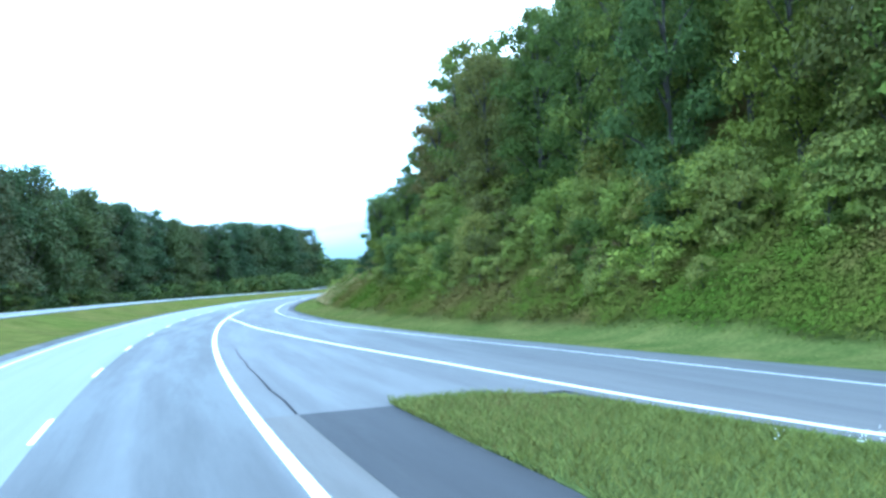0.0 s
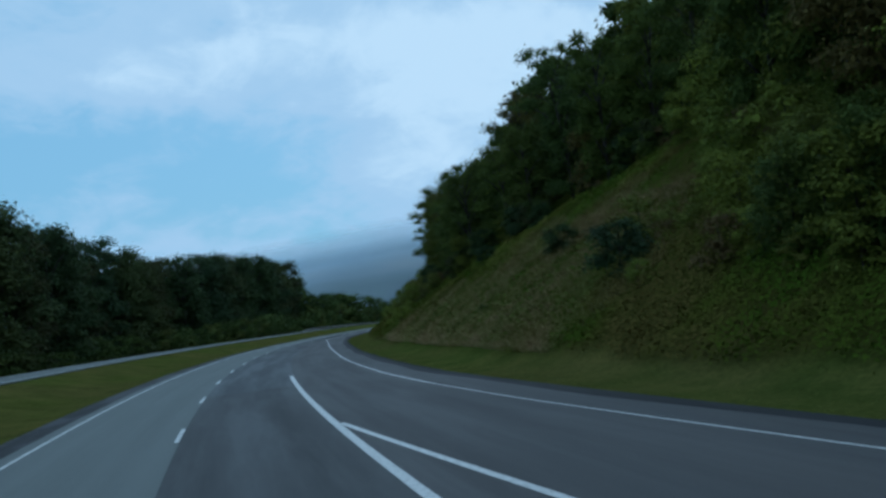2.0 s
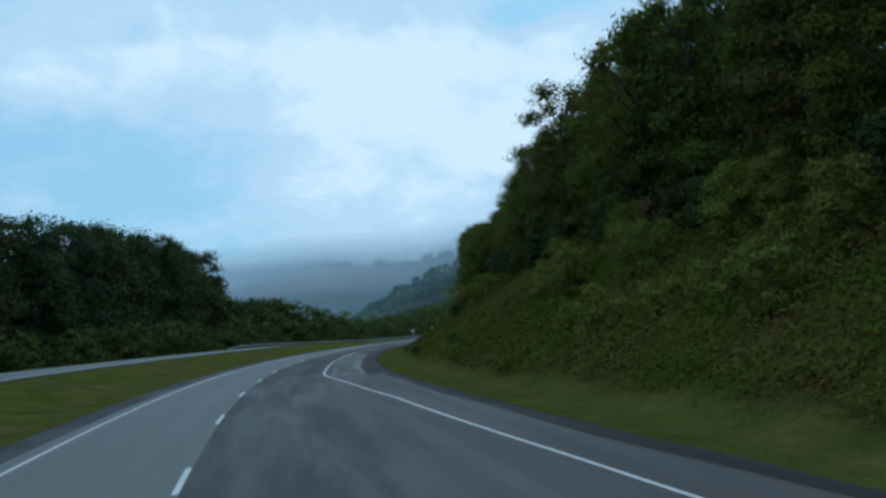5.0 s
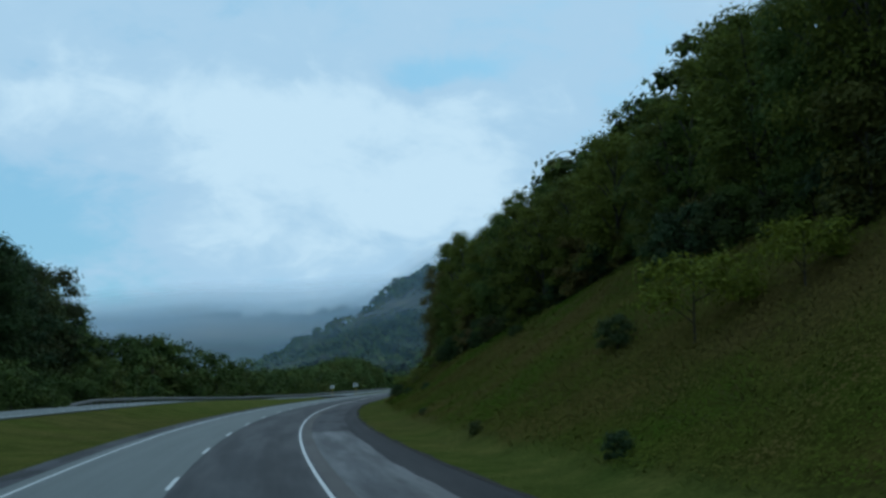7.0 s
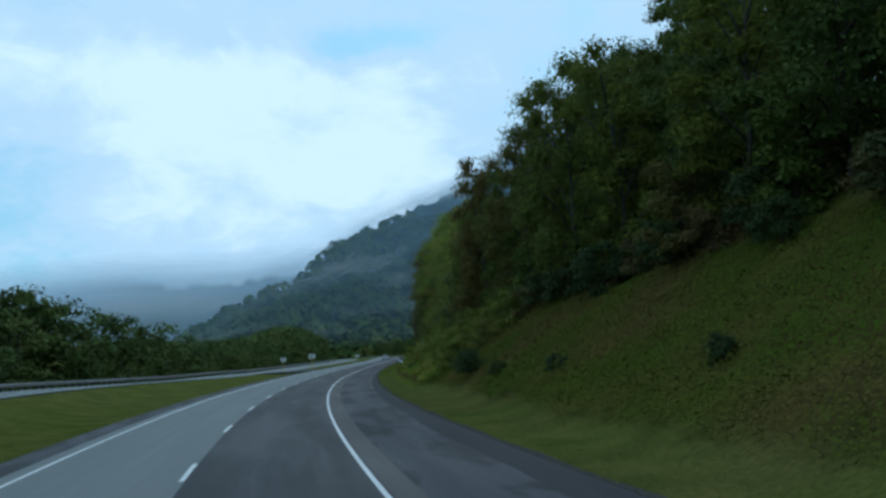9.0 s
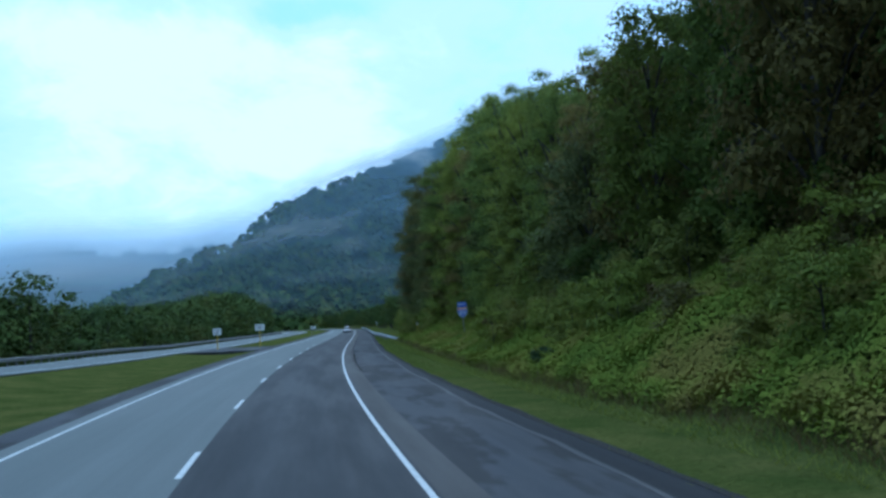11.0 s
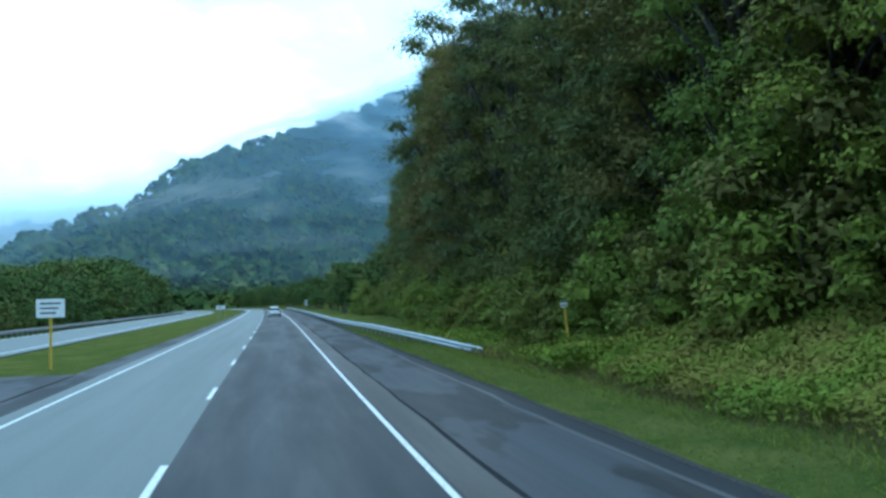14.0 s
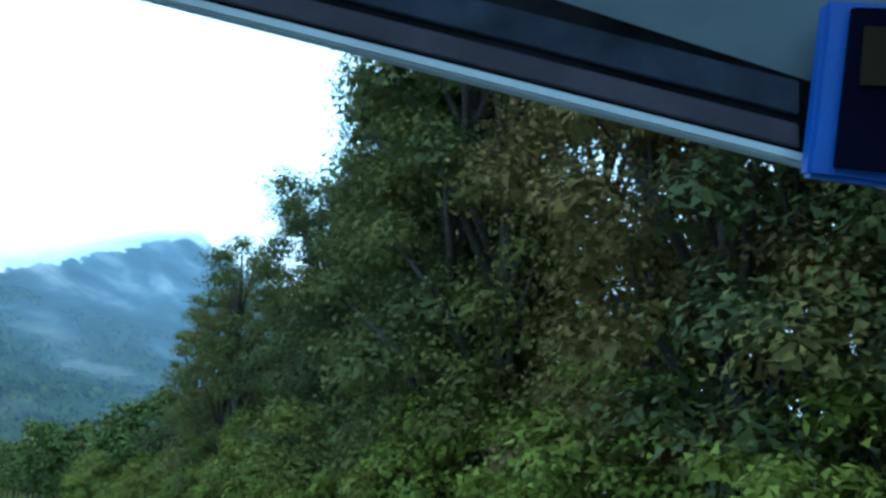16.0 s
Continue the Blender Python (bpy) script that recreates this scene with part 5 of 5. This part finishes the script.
# ---------------------------------------------------------------- car
M_CAR = plain("white_car_paint", (0.72, 0.73, 0.74), 0.25, 0.0, 0.04)
M_GLASS = plain("dark_tinted_glass", (0.015, 0.018, 0.022), 0.08, 0.0, 0.05)
M_TYRE = plain("black_rubber", (0.02, 0.02, 0.02), 0.85, 0.0, 0.1)
M_RIM = plain("alloy_rim", (0.45, 0.45, 0.46), 0.3, 0.8, 0.08)
M_TAIL = plain("red_tail_lamp", (0.4, 0.012, 0.012), 0.2, 0.0, 0.05)
M_TRIM = plain("black_plastic_trim", (0.03, 0.03, 0.032), 0.6, 0.0, 0.1)


def loft(bm, sections):
    """Closed cross-sections, each a list of points, joined one to the next."""
    rings = [[bm.verts.new(p) for p in sec] for sec in sections]
    n = len(rings[0])
    for a, b in zip(rings, rings[1:]):
        for i in range(n):
            j = (i + 1) % n
            bm.faces.new((a[i], a[j], b[j], b[i]))
    bm.faces.new(rings[0][::-1])
    bm.faces.new(rings[-1])
    bmesh.ops.recalc_face_normals(bm, faces=bm.faces)


def car(s, off):
    top = tagged(new("car"), "small white hatchback on the dark asphalt lane", "car")
    top.matrix_basis = Matrix.Translation(spot(s, off, 0.008)) @ Matrix.Rotation(-float(heading(s)), 4, "Z")
    # stations along the car from tail (y = 0) to nose: y, half width, sill, shoulder
    rows = [(0.0, 0.74, 0.42, 0.86), (0.08, 0.84, 0.30, 0.98), (0.6, 0.89, 0.24, 1.00), (1.6, 0.90, 0.22, 0.98), (2.8, 0.89, 0.22, 0.94), (3.5, 0.87, 0.24, 0.86), (4.1, 0.80, 0.28, 0.74), (4.32, 0.66, 0.36, 0.62)]
    bm = bmesh.new()
    loft(bm, [[(-w, y, lo + 0.12), (-w * 0.94, y, lo), (w * 0.94, y, lo), (w, y, lo + 0.12), (w, y, hi - 0.16), (w * 0.9, y, hi), (-w * 0.9, y, hi), (-w, y, hi - 0.16)] for y, w, lo, hi in rows])
    bmesh.ops.bevel(bm, geom=bm.edges[:], offset=0.02, segments=1, affect="EDGES")
    body = part("body", bm, M_CAR, top)
    body.data.shade_smooth()
    cabin = [(0.12, 0.78, 0.66, 1.02), (0.42, 0.78, 0.60, 1.44), (1.2, 0.80, 0.62, 1.52), (2.0, 0.80, 0.62, 1.50), (2.95, 0.78, 0.66, 0.96)]
    bm = bmesh.new()
    loft(bm, [[(-w, y, 0.90), (w, y, 0.90), (r, y, hi), (-r, y, hi)] for y, w, r, hi in cabin])
    part("windows", bm, M_GLASS, top, "dark tinted windows")
    bm = bmesh.new()
    loft(bm, [[(-r, y, z), (r, y, z), (r * 0.92, y, z + 0.05), (-r * 0.92, y, z + 0.05)] for y, r, z in ((0.30, 0.60, 1.38), (0.5, 0.64, 1.445), (1.2, 0.66, 1.50), (2.0, 0.65, 1.485), (2.2, 0.62, 1.40))])
    part("roof", bm, M_CAR, top)
    for side in (-1, 1):
        bm = bmesh.new()
        box(bm, side * 0.72 - 0.1, side * 0.72 + 0.1, -0.03, 0.12, 0.72, 0.94, 0.02)
        part("tail_lamp", bm, M_TAIL, top, "red tail lamp")
        bm = bmesh.new()
        box(bm, side * 0.98 - 0.09, side * 0.98 + 0.09, 2.55, 2.68, 0.92, 1.06, 0.03)
        part("mirror", bm, M_CAR, top)
        for y in (0.75, 3.35):
            bm = bmesh.new()
            bmesh.ops.create_cone(bm, segments=20, radius1=0.32, radius2=0.32, depth=0.2, cap_ends=True, matrix=Matrix.Translation((side * 0.80, y, 0.32)) @ Matrix.Rotation(math.pi / 2, 4, "Y"))
            bmesh.ops.bevel(bm, geom=[e for e in bm.edges if len(e.link_faces) == 2 and e.calc_face_angle() > 1], offset=0.04, segments=2, affect="EDGES")
            wheel = part("wheel", bm, M_TYRE, top, "black tyre")
            bm = bmesh.new()
            bmesh.ops.create_cone(bm, segments=14, radius1=0.2, radius2=0.17, depth=0.03, cap_ends=True, matrix=Matrix.Translation((side * 0.905, y, 0.32)) @ Matrix.Rotation(side * math.pi / 2, 4, "Y"))
            part("rim", bm, M_RIM, wheel, "grey alloy rim")
    bm = bmesh.new()
    box(bm, -0.80, 0.80, -0.06, 0.14, 0.30, 0.52, 0.04)
    part("bumper", bm, M_TRIM, top, "black rear bumper")
    bm = bmesh.new()
    box(bm, -0.26, 0.26, -0.035, -0.01, 0.60, 0.74, 0.005)
    plate = part("number_plate", bm, M_SIGN_WHITE, top)
    bm = bmesh.new()
    for i in range(5):
        box(bm, -0.2 + i * 0.085, -0.14 + i * 0.085, -0.042, -0.036, 0.63, 0.71)
    part("print", bm, M_DARK, plate)


car(514, 0.0)


# ---------------------------------------------------------------- flowers in the grass
M_FLOWER = plain("white_flower_heads", (0.75, 0.76, 0.70), 0.8, 0.0, 0.1)


def flowers():
    rng = np.random.default_rng(15)
    verts, faces = [], []
    spots = [(rng.uniform(5.5, 9.5), rng.uniform(7.0, 9.2), 0.35) for _ in range(26)] + [(rng.uniform(336, 352), float(edge_right(340)) + rng.uniform(2.4, 4.2), 0.5) for _ in range(22)]
    for s, o, h in spots:
        p = spot(s, o, h * rng.uniform(0.7, 1.2))
        for k in range(5):
            c = p + Vector(rng.normal(size=3) * 0.04)
            r = rng.uniform(0.010, 0.022)
            b = len(verts)
            verts += [c + Vector((r, 0, 0)), c + Vector((0, r, 0.01)), c + Vector((-r, 0, 0)), c + Vector((0, -r, 0.01))]
            faces += [(b, b + 1, b + 2, b + 3)]
    tagged(new("wild_flowers", mesh_from("wild_flowers", verts, faces, M_FLOWER)), "small white wild flowers standing in the grass", "flowers", kind="stuff")


flowers()

# ---------------------------------------------------------------- windscreen header of the lorry's cab, where the drive ends
M_HEADER = plain("dark_cab_trim", (0.010, 0.010, 0.012), 0.95, 0.0, 0.4, 22.0)
M_MAUVE = plain("mauve_grey_vinyl", (0.060, 0.055, 0.068), 0.95, 0.0, 0.2, 30.0)
M_SLATE = plain("slate_blue_vinyl", (0.034, 0.041, 0.058), 0.95, 0.0, 0.3, 30.0)
M_SEAL = plain("pale_grey_seal", (0.42, 0.48, 0.50), 0.6, 0.0, 0.1, 20.0)
M_LINER = plain("grey_cab_lining", (0.085, 0.11, 0.125), 0.9, 0.0, 0.08, 30.0)
M_CASE = plain("blue_cloth_edging", (0.012, 0.065, 0.32), 0.6, 0.0, 0.15, 25.0)
M_POCKET = plain("navy_cloth", (0.004, 0.004, 0.012), 0.95, 0.0, 0.2, 25.0)
M_TAG = plain("dull_olive_patch", (0.022, 0.020, 0.012), 0.95, 0.0, 0.15, 25.0)
CAB = eye_pose(157.29, 381.76, -66.99, 15.47, 2.21)


def slab(bm, points, near, far):
    """A plate with its outline in the cab's own right and up axes, from near to far ahead."""
    a = [bm.verts.new((x, y, -near)) for x, y in points]
    b = [bm.verts.new((x, y, -far)) for x, y in points]
    bm.faces.new(a)
    bm.faces.new(b[::-1])
    for i in range(len(a)):
        j = (i + 1) % len(a)
        bm.faces.new((a[i], b[i], b[j], a[j]))
    bmesh.ops.recalc_face_normals(bm, faces=bm.faces)
    return bm


def cab_header():
    top = tagged(new("windscreen_header"), "dark windscreen header with a pale seal and grey lining", "cab header")
    top.matrix_basis = CAB
    bm = slab(bmesh.new(), [(-0.115, 0.094), (0.160, 0.0235), (0.160, 0.0490), (0.0, 0.1005)], 0.318, 0.330)
    bmesh.ops.bevel(bm, geom=bm.edges[:], offset=0.002, segments=2, affect="EDGES")
    part("panel", bm, M_HEADER, top)
    for name, mat, lo, hi, label in (("trim", M_MAUVE, 0.002, 0.0105, "mauve-grey vinyl trim"), ("trim", M_SLATE, 0.0135, 0.0255, "slate-blue vinyl trim")):
        bm = slab(bmesh.new(), [(-0.112, 0.0930 + lo), (0.124, 0.0329 + lo), (0.124, 0.0329 + hi), (-0.112 if hi < 0.02 else -0.075, 0.0930 + hi if hi < 0.02 else 0.0836 + hi)], 0.3165, 0.3185)
        bmesh.ops.bevel(bm, geom=bm.edges[:], offset=0.0006, segments=2, affect="EDGES")
        part(name, bm, mat, top, label)
    bm = slab(bmesh.new(), [(-0.115, 0.0905), (0.160, 0.0205), (0.160, 0.0245), (-0.115, 0.0945)], 0.316, 0.326)
    bmesh.ops.bevel(bm, geom=bm.edges[:], offset=0.001, segments=2, affect="EDGES")
    part("seal", bm, M_SEAL, top, "pale grey rubber seal")
    bm = slab(bmesh.new(), [(0.0, 0.0995), (0.160, 0.0475), (0.160, 0.104), (0.0, 0.104)], 0.322, 0.334)
    part("lining", bm, M_LINER, top, "grey cloth lining")
    case = tagged(new("visor_pocket"), "navy cloth visor pocket with bright blue edging", "visor pocket")
    case.matrix_basis = CAB
    bm = slab(bmesh.new(), [(0.1225, 0.0245), (0.158, 0.0200), (0.158, 0.0820), (0.1295, 0.0840)], 0.306, 0.314)
    bmesh.ops.bevel(bm, geom=bm.edges[:], offset=0.0015, segments=2, affect="EDGES")
    part("edging", bm, M_CASE, case, "bright blue cloth edging")
    bm = slab(bmesh.new(), [(0.1310, 0.0275), (0.159, 0.0245), (0.159, 0.0800), (0.1370, 0.0805)], 0.303, 0.3065)
    pocket = part("pocket", bm, M_POCKET, case, "navy cloth pocket")
    bm = slab(bmesh.new(), [(0.1385, 0.0545), (0.159, 0.0535), (0.159, 0.0730), (0.1400, 0.0740)], 0.3018, 0.3032)
    part("patch", bm, M_TAG, pocket, "dull olive patch")


cab_header()
